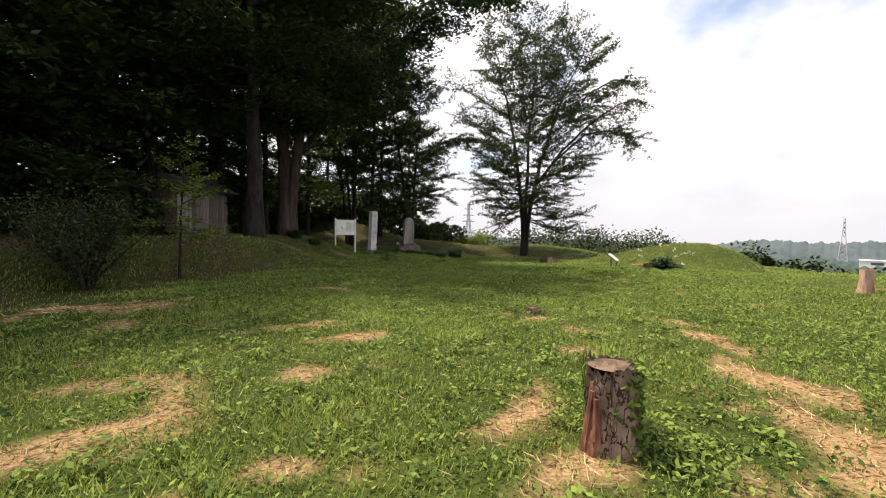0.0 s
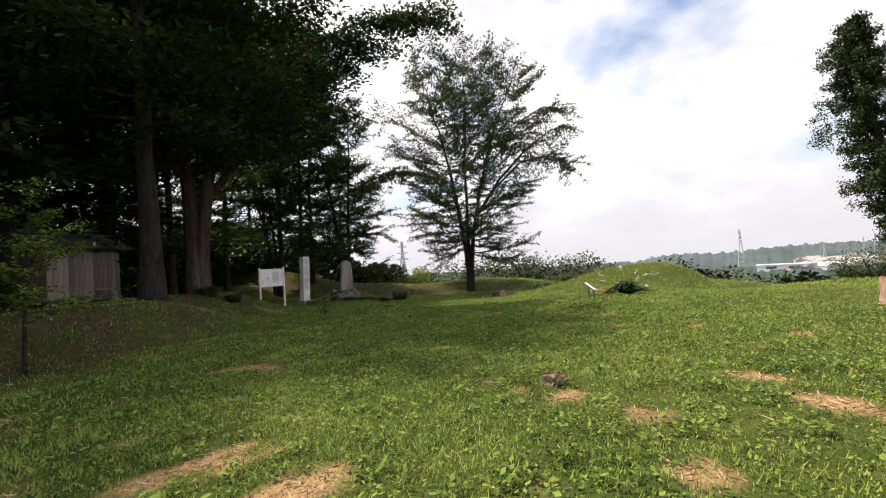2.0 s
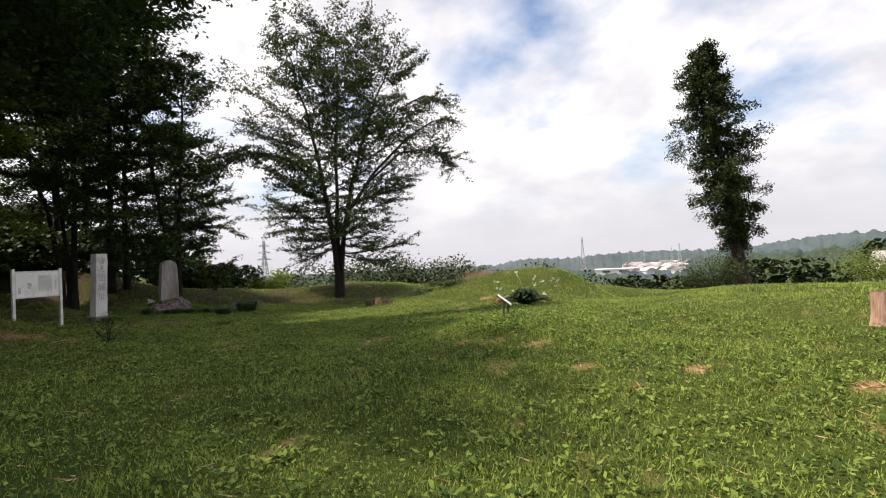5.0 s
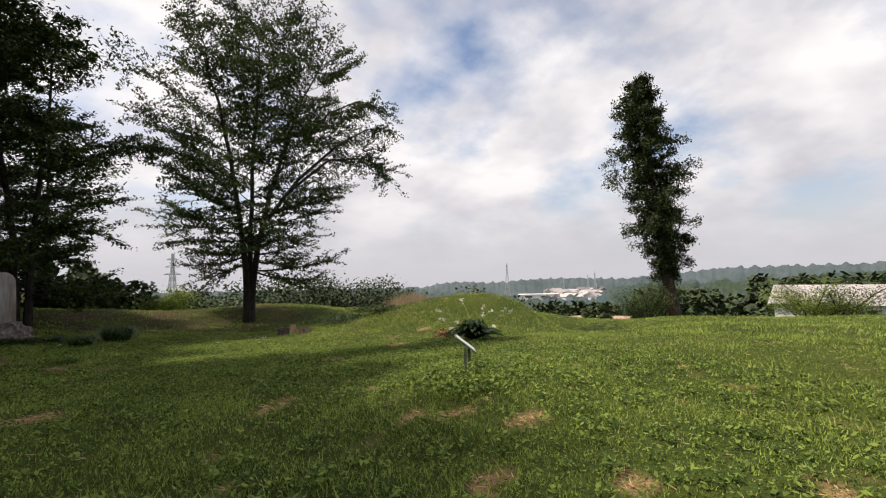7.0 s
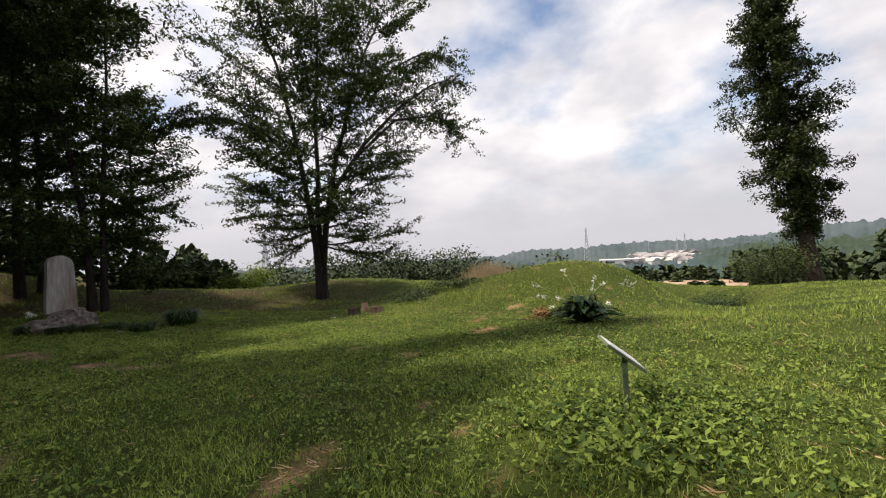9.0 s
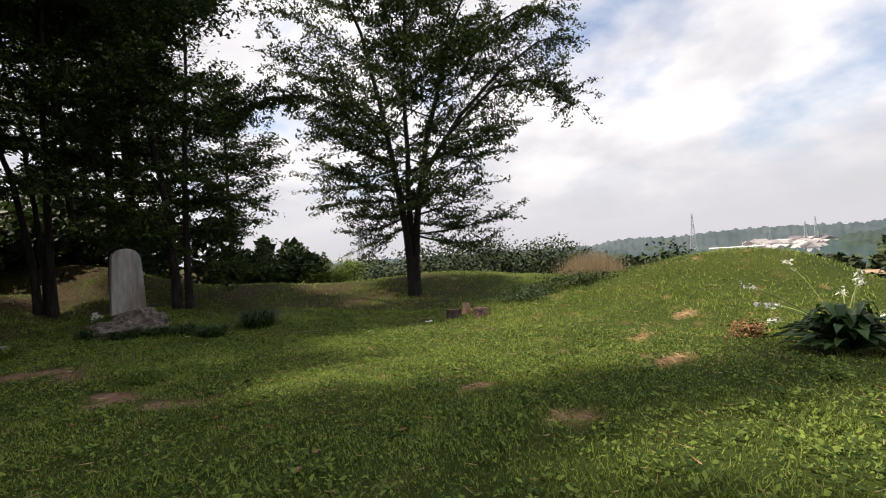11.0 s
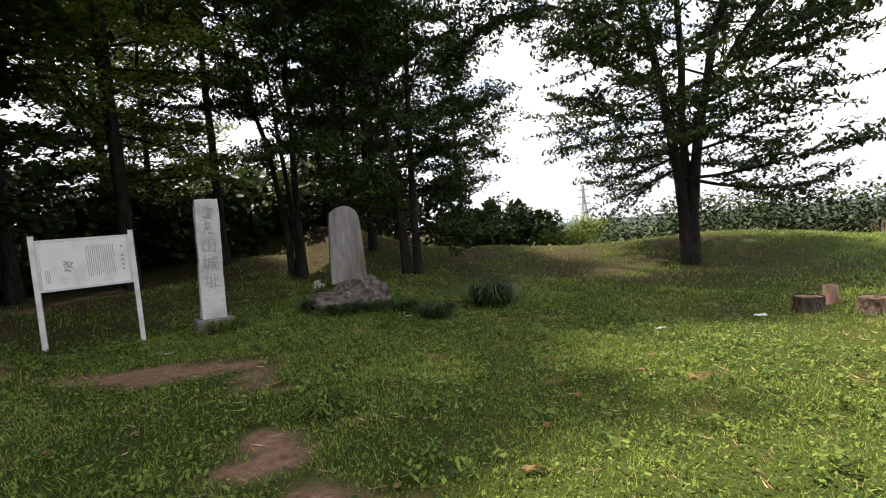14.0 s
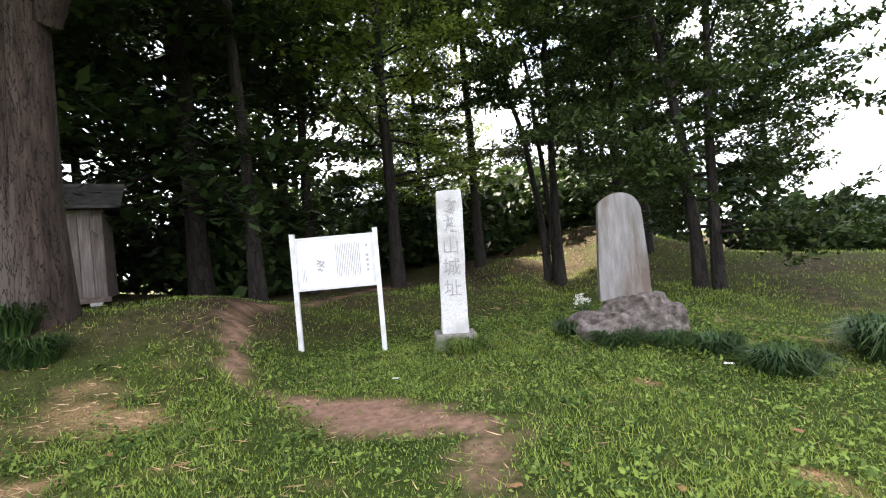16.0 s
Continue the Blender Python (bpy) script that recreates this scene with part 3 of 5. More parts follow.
def make_tree(name, place, label, stems, reach, seed, leaves=14000, leaf=0.16, limbs=30, low=0.22, lift=(-0.05, 0.7), rise=0.0, twigs=7, twig_share=0.45,
              flat=0.10, level=0.55, leaf_mat=None, bark=None, group="", category="tree", aspect=0.5, hang=0.0, limb_r=0.35, extra=()):
    """A tree: stems are (lean x, lean y, height, radius, start fraction); limbs leave them all round; reach(u) is a limb's length at height fraction u."""
    r = np.random.default_rng(seed)
    paths, spots, weights = [], [], []
    for sx, sy, tall, rad, bx, by in stems:
        k = 12
        u = np.linspace(0, 1, k)
        pts = np.stack([bx + sx * u ** 1.8 + r.normal(0, 0.02 * tall * 0.3, k) * u, by + sy * u ** 1.8 + r.normal(0, 0.02 * tall * 0.3, k) * u, tall * u], 1)
        pts[0, 2] = -0.25
        radii = rad * (1 - 0.86 * u) * (1 + 0.35 * np.exp(-u * 26))
        paths.append((pts, radii))
        n = max(3, int(limbs / len(stems)))
        for i in range(n):
            f = low + (1 - low) * (i + r.uniform(0, 1)) / n
            p, t = along(pts, min(f, 0.995))
            az = i * 2.4 + r.normal(0, 0.5)
            el = lift[0] + (lift[1] - lift[0]) * f + r.normal(0, 0.12)
            ln = reach(f) * r.uniform(0.65, 1.15)
            limb = bent(p, (math.cos(az) * math.cos(el), math.sin(az) * math.cos(el), math.sin(el)), ln, rise, 0.07, 6, r)
            lr = max(0.012, rad * (1 - 0.85 * f) * limb_r)
            paths.append((limb, lr * np.linspace(1, 0.18, 6)))
            paths_of = [(limb, 0.3)]
            for j in range(twigs):
                g = 0.2 + 0.78 * (j + r.uniform(0, 1)) / twigs
                q, t2 = along(limb, min(g, 0.99))
                t2 = t2 / np.linalg.norm(t2)
                turn = (1 if j % 2 else -1) * r.uniform(0.5, 1.1)
                dx, dy = t2[0] * math.cos(turn) - t2[1] * math.sin(turn), t2[0] * math.sin(turn) + t2[1] * math.cos(turn)
                tw = bent(q, (dx, dy, t2[2] * 0.6 + r.normal(0, 0.34) - hang), ln * twig_share * r.uniform(0.6, 1.2) * (1.15 - 0.6 * g), rise * 0.5 - hang, 0.08, 4, r)
                paths.append((tw, max(0.006, lr * 0.3) * np.linspace(1, 0.3, 4)))
                paths_of.append((tw, 0.05))
            for pp, f0 in paths_of:
                length = np.linalg.norm(np.diff(pp, axis=0), axis=1).sum() * (1 - f0)
                spots.append((pp, f0))
                weights.append(length)
    for pp, rad in extra:
        pp = np.array(pp, float)
        paths.append((pp, rad * np.linspace(1, 0.15, len(pp))))
        for j in range(34):
            q, t2 = along(pp, 0.3 + 0.69 * j / 34)
            tw = bent(q, (t2[0] * 0.4 + r.normal(0, 0.5), t2[1] * 0.4 + r.normal(0, 0.5), r.normal(-0.1, 0.3)), r.uniform(0.7, 2.2), -0.6, 0.1, 4, r)
            paths.append((tw, 0.012 * np.linspace(1, 0.3, 4)))
            spots.append((tw, 0.1))
            weights.append(1.8)
    w = np.array(weights)
    counts = r.multinomial(leaves, w / w.sum())
    ps = []
    for (pp, f0), c in zip(spots, counts):
        if c:
            f = (f0 + (1 - f0) * r.uniform(0, 1, c)) * (len(pp) - 1)
            i = np.minimum(f.astype(int), len(pp) - 2)
            q = pp[i] + (pp[i + 1] - pp[i]) * (f - i)[:, None]
            ps.append(q + r.normal(0, 1, (c, 3)) * [flat * 1.6, flat * 1.6, flat * 0.6])
    p = np.concatenate(ps)
    tree = base(name, pose(place[0], place[1], float(height(place[0], place[1]))), label, category, group)
    v, f = tube_arrays(paths)
    array_part("trunk", v, f, bark or M_BARK, tree, smooth=True)
    v, f = leaf_quads(p, leaf * r.uniform(0.6, 1.35, len(p)), aspect, level, hang)
    array_part("crown", v, f, leaf_mat or M_LEAF, tree)
    return tree


def again(tree, x, y, turn=0.0, scale=1.0):
    return copy_thing(tree, pose(x, y, float(height(x, y)), 0, 0, turn) @ Matrix.Diagonal((scale, scale, scale, 1)))


def dome(a, b, power=1.0):
    """A limb's length: a at the lowest limbs, b in the middle, short at the top."""
    return lambda u: (a + (b - a) * math.sin(min(1, u * 1.15) * math.pi * 0.62)) * (1 - max(0, u - 0.62) ** power * 1.9)


# the large tree on the far bank: a short bole that forks
make_tree("cherry_tree", (6.3, 34.7), "large broad-leaved tree with layered boughs on the bank", [(-2.6, 0.3, 15.8, 0.19, -0.08, 0), (4.0, -0.2, 15.2, 0.19, 0.08, 0.04), (0.9, 1.2, 17.2, 0.16, 0.0, 0.1)],
          dome(3.9, 5.0, 1.4), 11, leaves=100000, leaf=0.165, limbs=90, low=0.16, lift=(-0.25, 0.65), rise=0.3, twigs=13, twig_share=0.55, flat=0.085, level=0.2, leaf_mat=M_LEAF,
          extra=[([(-0.8, 0.1, 6.6), (-2.2, -0.3, 8.0), (-3.8, -0.8, 8.5), (-5.4, -1.2, 8.2), (-6.8, -1.5, 7.4)], 0.07), ([(0.9, 0, 5.4), (2.6, 0.1, 7.8), (4.8, 0.2, 10.0), (6.8, 0.2, 11.4), (8.4, 0.1, 11.8)], 0.12),
                 ([(2.0, 0, 7.0), (4.2, -0.4, 9.0), (6.2, -0.6, 9.3), (7.2, -0.7, 9.0), (7.8, -0.8, 8.0)], 0.09), ([(3.0, 0.1, 10.0), (4.6, 0.6, 12.2), (6.6, 0.8, 13.4), (8.2, 0.9, 13.2)], 0.08)])

# trees along the foot of the bank behind the stones
LAYERED = dict(lift=(-0.2, 0.55), rise=0.2, twigs=12, twig_share=0.5, flat=0.075, level=0.2, leaf_mat=M_LEAF, group="trees along the bank")
make_tree("bank_tree", (-2.2, 32.3), "slender layered tree with twin dark trunks at the bank's foot", [(-1.9, 0.3, 13.0, 0.15, -0.12, 0), (0.7, 0.2, 12.5, 0.13, 0.25, 0)],
          dome(3.3, 3.0), 21, leaves=46000, leaf=0.145, limbs=56, low=0.1, **LAYERED)
make_tree("bank_tree", (-6.3, 32.4), "dark tree with three leaning stems at the bank's foot", [(-3.4, 0.6, 12.5, 0.12, -0.2, 0), (-1.6, 0.2, 13.0, 0.1, 0, 0.1), (0.7, -0.2, 14.0, 0.14, 0.2, 0)],
          dome(1.8, 3.6), 22, leaves=50000, leaf=0.145, limbs=48, low=0.3, **LAYERED)
make_tree("bank_tree", (-4.6, 35.0), "thin dark tree in the shade of the bank", [(0.4, 0.5, 14.0, 0.16, 0, 0)], dome(1.8, 2.8), 23, leaves=20000, leaf=0.16, limbs=34, low=0.25, **LAYERED)
make_tree("maple_tree", (-9.7, 29.2), "yellow-green tree with a dark trunk by the earth path", [(0.6, -0.3, 15.0, 0.2, 0, 0), (-1.2, 0.5, 15.5, 0.16, -0.15, 0.1)], dome(3.0, 4.4), 24,
          leaves=42000, leaf=0.17, limbs=50, low=0.2, lift=(-0.1, 0.6), twigs=7, flat=0.16, leaf_mat=M_LEAF_LIGHT)
make_tree("maple_tree", (-14.5, 34.5), "yellow-green tree at the wood's edge", [(0.6, -0.3, 12.0, 0.18, 0, 0)], dome(3.0, 3.8), 25,
          leaves=14000, leaf=0.2, limbs=44, low=0.12, lift=(-0.1, 0.6), twigs=6, flat=0.18, leaf_mat=M_LEAF_LIGHT)

# the two old trees at the edge of the wood
make_tree("old_tree", (-6.8, 17.9), "old tree with a thick grey trunk at the wood's edge", [(-0.7, 0.6, 17.0, 0.33, 0, 0)], dome(3.4, 5.2), 31, leaves=26000, leaf=0.24, limbs=46, low=0.3,
          lift=(-0.1, 0.8), rise=-0.1, twigs=8, flat=0.22, leaf_mat=M_LEAF_DARK, hang=0.1)
make_tree("old_tree", (-6.65, 21.0), "old forked tree whose long bough leans over the lawn", [(-1.4, 0.4, 14.0, 0.34, -0.08, 0), (3.2, 1.0, 14.5, 0.3, 0.1, 0.05)], dome(2.6, 4.4), 32, leaves=52000, leaf=0.22, limbs=64, low=0.3,
          lift=(-0.1, 0.8), rise=-0.1, twigs=8, flat=0.2, leaf_mat=M_LEAF_DARK, bark=M_BARK_RED, hang=0.1,
          extra=[([(0.5, 0.3, 3.8), (1.8, 0.8, 5.6), (3.4, 1.5, 7.6), (5.0, 2.0, 9.6), (6.6, 2.4, 11.0)], 0.17), ([(0.2, 0.5, 5.0), (1.0, 2.5, 8.0), (2.0, 4.5, 10.0), (3.0, 6.2, 10.6)], 0.13), ([(2.0, 1.0, 8.0), (4.2, 1.6, 10.2), (6.2, 2.0, 11.4), (8.2, 2.2, 12.0), (9.8, 2.3, 11.8)], 0.11)])

# the dark wood
FOREST = dict(group="trees of the dark wood", leaf_mat=M_LEAF_DARK, category="tree")
wood_a = make_tree("forest_tree", (-13.2, 12.5), "tall dark tree of the wood", [(0.5, 0.4, 18.0, 0.26, 0, 0)], dome(3.6, 4.6), 41, leaves=16000, leaf=0.31, limbs=44, low=0.14, lift=(-0.25, 0.6), twigs=6, flat=0.25, **FOREST)
wood_b = make_tree("forest_tree", (-12.5, 15.6), "tall dark tree of the wood", [(-0.6, 0.3, 19.0, 0.24, 0, 0)], dome(3.0, 4.0), 42, leaves=16000, leaf=0.31, limbs=50, low=0.1, lift=(-0.4, 0.4), twigs=6, flat=0.25, **FOREST)
wood_c = make_tree("forest_tree", (-11.8, 15.6), "dark many-limbed tree of the wood", [(0.3, -0.5, 15.0, 0.2, 0, 0)], dome(3.0, 4.2), 43, leaves=12000, leaf=0.31, limbs=40, low=0.22, lift=(-0.1, 0.7), twigs=6, flat=0.25, **FOREST)
# added trees: crowns set high, up-sun, to shade the stones and the bank
shade_crown = make_tree("forest_tree", (-9.4, 32.6), "slim tree added for the shade of its dense high crown", [(0.5, -0.4, 17.5, 0.17, 0, 0)], dome(3.2, 4.6), 44, leaves=26000, leaf=0.24, limbs=44, low=0.52, lift=(-0.1, 0.6), twigs=8, flat=0.22, **FOREST)
for x, y, turn in ((-5.2, 34.6, 70), (-11.6, 27.4, 160), (-9.2, 24.8, 310), (-8.4, 38.4, 200)):
    again(shade_crown, x, y, turn, 1.0)
WOOD = [(-13.2, 8.0, 0), (-13.4, 5.0, 2), (-16.0, 9.5, 1), (-14.5, 4.5, 2), (-15.5, 12.5, 0), (-16.5, 18.0, 1), (-13.5, 20.5, 2), (-11.4, 24.2, 1), (-19.5, 22.5, 2), (-20.0, 14.0, 1),
        (-13.5, 27.5, 2), (-9.0, 45.5, 0), (-20.0, 37.0, 1), (-3.5, 46.0, 2), (-17.0, 5.0, 1), (-15.0, 0.5, 0), (-19.0, -2.0, 1), (-25.0, 30.0, 0), (-24.0, 19.0, 2), (-12.0, 47.0, 1), (-16.5, 25.0, 0), (-11.5, 19.0, 2), (-21.0, 9.0, 0)]
for x, y, which in WOOD:
    again((wood_a, wood_b, wood_c)[which], x, y, (x * 37 + y * 53) % 360, 0.85 + 0.3 * ((x * 7.3 + y * 3.1) % 1))


def cedar(place, seed=51):
    """A tall Japanese cedar: bare reddish bole, ragged tufts hanging in an uneven column."""
    r = np.random.default_rng(seed)
    tall = 17.6
    u = np.linspace(0, 1, 16)
    bole = np.stack([-0.8 * u ** 0.8 + 0.2 * np.sin(u * 5), 1.3 * u ** 0.8, tall * u], 1)
    bole[0, 2] = -0.3
    paths, ps = [(bole, 0.44 * (1 - 0.92 * u) * (1 + 0.45 * np.exp(-u * 24)))], []
    for i in range(170):
        f = 0.19 + 0.8 * (i + r.uniform(0, 1)) / 170
        p, _ = along(bole, f)
        az = i * 2.4 + r.normal(0, 0.4)
        wide = 2.6 * min(1, (f - 0.06) / 0.34) * (1 - 0.72 * max(0, (f - 0.7) / 0.3) ** 2) * (0.6 + 0.5 * math.sin(f * 9 + az) ** 2) * r.uniform(0.55, 1.15)
        limb = bent(p, (math.cos(az), math.sin(az), r.uniform(-0.25, 0.2)), wide, -0.1, 0.06, 5, r)
        paths.append((limb, 0.05 * (1 - 0.7 * f) * np.linspace(1, 0.25, 5)))
        for g in (0.3, 0.55, 0.8, 1.0):
            q, _ = along(limb, min(g, 0.99))
            n = int(95 * r.uniform(0.5, 1.3))
            ps.append(q + r.normal(0, 1, (n, 3)) * [0.17, 0.17, 0.2] + [0, 0, -0.15])
    tree = base("cedar_tree", pose(place[0], place[1], float(height(*place))), "tall lone cedar with ragged dark tufts and reddish bole", "tree")
    v, f = tube_arrays(paths, 10)
    array_part("trunk", v, f, M_BARK_RED, tree, smooth=True)
    p = np.concatenate(ps)
    v, f = leaf_quads(p, 0.2 * r.uniform(0.6, 1.3, len(p)), 0.5, 0.2, 0.5)
    array_part("crown", v, f, M_CEDAR, tree)
    return tree


cedar((32.3, 26.8))


def shrub(name, place, wide, tall, n, leaf, mat, label, seed, category="shrub", lift=0.35, aspect=0.5, level=0.4, stems=9, group=""):
    """A bush: thin stems from one foot, leaves in uneven clumps at their ends."""
    r = np.random.default_rng(seed)
    paths, ps = [], []
    per = max(4, n // (stems * 3))
    for i in range(stems):
        az, out = i * 2.4 + r.normal(0, 0.3), r.uniform(0.25, 1.0)
        st = bent((0, 0, -0.05), (math.cos(az) * out * wide, math.sin(az) * out * wide, tall * r.uniform(0.6, 1.3)), math.hypot(out * wide / 2, tall * r.uniform(0.6, 0.95)), -0.2, 0.08, 5, r)
        paths.append((st, max(0.006, 0.018 * tall) * np.linspace(1, 0.3, 5)))
        for g in (0.5, 0.75, 0.97):
            q, _ = along(st, g)
            ps.append(q + r.normal(0, 1, (per, 3)) * [wide * 0.13, wide * 0.13, tall * 0.11])
    p = np.concatenate(ps)
    p = p[p[:, 2] > 0.02]
    ob = base(name, pose(place[0], place[1], float(height(*place[:2]))), label, category, group)
    v, f = tube_arrays(paths, 5)
    tagged(array_part("stem", v, f, M_BARK, ob), kind="stuff")
    v, f = leaf_quads(p, leaf * r.uniform(0.6, 1.3, len(p)), aspect, level)
    array_part("foliage", v, f, mat, ob)
    return ob


shrub("shrub", (30.9, 27.9), 3.6, 3.2, 9000, 0.13, M_LEAF, "green shrub round the cedar's foot", 61)
shrub("shrub", (31.3, 19.0), 3.4, 2.6, 7000, 0.11, M_LEAF_LIGHT, "green shrub at the edge of the slope", 62)
shrub("shrub", (33.0, 18.2), 3.0, 3.2, 7000, 0.11, M_LEAF, "green shrub at the edge of the slope", 63)
shrub("shrub", (22.6, 26.0), 2.2, 1.5, 5000, 0.1, M_LEAF_DARK, "dark bush in the dip beside the mound", 64)
shrub("shrub", (23.9, 26.8), 2.2, 1.5, 5000, 0.1, M_LEAF_DARK, "dark bush in the dip beside the mound", 65)
shrub("shrub", (8.9, 28.0), 2.4, 0.5, 3600, 0.09, M_LEAF_DARK, "low dark bramble at the bank's foot", 66, stems=14)
shrub("shrub", (10.3, 27.2), 2.2, 0.5, 3200, 0.09, M_LEAF, "low dark bramble at the bank's foot", 67, stems=14)
shrub("shrub", (2.7, 46.0), 3.0, 2.2, 3500, 0.2, M_LEAF_LIGHT, "green shrub beyond the bank", 68)
shrub("young_conifer", (-6.5, 9.4), 1.5, 2.1, 14000, 0.06, M_CEDAR, "dark bushy conifer at the wood's edge", 69, "conifer", stems=20)
make_tree("sapling", (-6.1, 11.9), "thin sapling with pale sprays at the wood's edge", [(0.1, 0.1, 3.4, 0.04, 0, 0)], dome(0.9, 0.9), 70, leaves=2600, leaf=0.09, limbs=22, low=0.25, lift=(0.1, 0.5), twigs=5, flat=0.06, leaf_mat=M_LEAF_LIGHT, category="sapling")
shrub("shrub", (-1.9, 19.2), 0.5, 0.8, 260, 0.07, M_LEAF_DARK, "thin dry seedling on the lawn", 72, stems=5)


def blade_tuft(name, place, wide, tall, n, mat, label, seed, width=0.016):
    """A tussock of arching blades."""
    r = np.random.default_rng(seed)
    a, out = r.uniform(0, 2 * math.pi, n), np.sqrt(r.uniform(0, 1, n))
    foot = np.stack([np.cos(a) * out * wide * 0.3, np.sin(a) * out * wide * 0.3, np.zeros(n) - 0.02], 1)
    b = a + r.normal(0, 0.5, n)
    reach, up = wide * 0.5 * r.uniform(0.3, 1.0, n), tall * r.uniform(0.5, 1.05, n)
    mid = foot + np.stack([np.cos(b) * reach * 0.4, np.sin(b) * reach * 0.4, up], 1)
    tip = foot + np.stack([np.cos(b) * reach, np.sin(b) * reach, up * r.uniform(0.5, 1.0, n)], 1)
    side = np.stack([-np.sin(b), np.cos(b), np.zeros(n)], 1) * width / 2
    v = np.stack([foot - side, foot + side, mid + side * 0.8, mid - side * 0.8, tip], 1).reshape(-1, 3)
    i = np.arange(n) * 5
    f = np.concatenate([np.stack([i, i + 1, i + 2], 1), np.stack([i, i + 2, i + 3], 1), np.stack([i + 3, i + 2, i + 4], 1)])
    ob = array_part(name, v, f, mat)
    ob.matrix_world = pose(place[0], place[1], float(height(*place[:2])))
    return tagged(ob, label, "grass tuft")


blade_tuft("grass_tussock", (1.0, 28.15), 1.15, 0.5, 900, M_HOSTA, "dark green leafy tussock beside the stones", 81, 0.022)
blade_tuft("grass_tussock", (0.15, 26.85), 0.9, 0.28, 420, M_HOSTA, "low weedy tuft beside the memorial stone", 82, 0.022)
blade_tuft("grass_tussock", (-0.55, 27.1), 0.7, 0.25, 380, M_HOSTA, "low weedy tuft beside the memorial stone", 83, 0.022)
blade_tuft("grass_tussock", (-3.2, 25.4), 0.8, 0.22, 420, M_WEED, "grass tuft at the pillar's foot", 84)
blade_tuft("grass_tussock", (0.3, 22.6), 0.6, 0.14, 320, M_WEED, "grass tuft on the worn lawn", 85)
blade_tuft("grass_tussock", (1.75, 3.75), 0.4, 0.55, 160, M_WEED, "tall grass behind the sawn stump", 86)
for x, y, w, h, n, seed in ((-2.3, 26.75, 0.7, 0.26, 420, 87), (-1.6, 26.65, 0.8, 0.24, 480, 88), (-1.05, 26.95, 0.6, 0.22, 320, 89), (-6.2, 20.7, 0.9, 0.4, 420, 90), (-5.4, 20.9, 0.8, 0.3, 360, 95)):
    blade_tuft("grass_tussock", (x, y), w, h, n, M_HOSTA, "dark weedy tuft growing round the old stone or trunk", seed, 0.02)
shrub("weed_clump", (5.35, 14.2), 1.7, 0.26, 2600, 0.07, M_WEED, "dark clump of weeds round the small sign", 76, "weeds", stems=24)
shrub("weed_clump", (6.1, 14.3), 1.3, 0.24, 1800, 0.07, M_WEED, "dark clump of weeds round the small sign", 77, "weeds", stems=20)
shrub("weed_clump", (1.98, 3.4), 0.8, 0.24, 1300, 0.05, M_WEED, "leafy weeds at the sawn stump's foot", 78, "weeds", stems=18)
shrub("weed_clump", (0.15, 4.3), 0.9, 0.14, 900, 0.05, M_WEED, "leafy weeds in the lawn", 79, "weeds", stems=18)


# ---- the stones and boards ----
def information_board():
    """A white board between two square posts; the columns of small writing cannot be read."""
    cx, cy, turn = -4.8, 24.35, 49.0
    t = base("information_board", pose(cx, cy, float(height(cx, cy)), 0, 0, turn), "white information board with faded print on two posts", "information board")
    for side in (-1, 1):
        box_part("post", (0.07, 0.07, 2.0), pose(side * 0.625, 0, 0.85), M_WHITE, t, 0.006)
        box_part("post_cap", (0.078, 0.078, 0.02), pose(side * 0.625, 0, 1.86), M_ALU, t, 0.004)
    panel = box_part("panel", (1.16, 0.035, 0.76), pose(0, 0, 1.4), M_SHEET, t, 0.003, "white printed panel")
    for name, size, at in (("frame_rail", (1.18, 0.055, 0.04), (0, 0, 0.38)), ("frame_rail", (1.18, 0.055, 0.04), (0, 0, -0.38)), ("frame_stile", (0.035, 0.053, 0.72), (-0.572, 0, 0)), ("frame_stile", (0.035, 0.053, 0.72), (0.572, 0, 0))):
        box_part(name, size, pose(*at), M_ALU, panel, 0.004, "grey aluminium edging")
    bm = bmesh.new()
    for i in range(14):
        long = 0.5 - (0.05 if i % 4 == 3 else 0)
        box(bm, 0.009, 0.004, long, pose(0.02 + i * 0.0265, -0.019, 0.27 - long / 2))
    for i in range(5):
        box(bm, 0.035, 0.004, 0.035, pose(0.48, -0.019, 0.22 - (i + (i > 0)) * 0.075), 0.0)
    for i in range(3):
        box(bm, 0.008, 0.004, 0.2, pose(-0.5 + i * 0.022, -0.019, -0.17))
    tagged(part("print", bm, M_INK, panel, "columns of faded print"), kind="stuff")
    bm = bmesh.new()
    r = random.Random(4)
    for i in range(16):
        a = i * 0.7
        box(bm, r.uniform(0.02, 0.07), 0.004, r.uniform(0.01, 0.03), pose(-0.22 + 0.07 * math.cos(a) * r.random(), -0.019 - 0.0002 * i, -0.03 + 0.09 * math.sin(a) * r.random(), 0, r.uniform(0, 180), 0))
    part("printed_map", bm, M_INK, panel, "small faded sketch map")
    for side in (-1, 1):
        box_part("bracket", (0.05, 0.05, 0.06), pose(side * 0.6, 0.02, 1.7), M_ALU, t, 0.003)
    return t


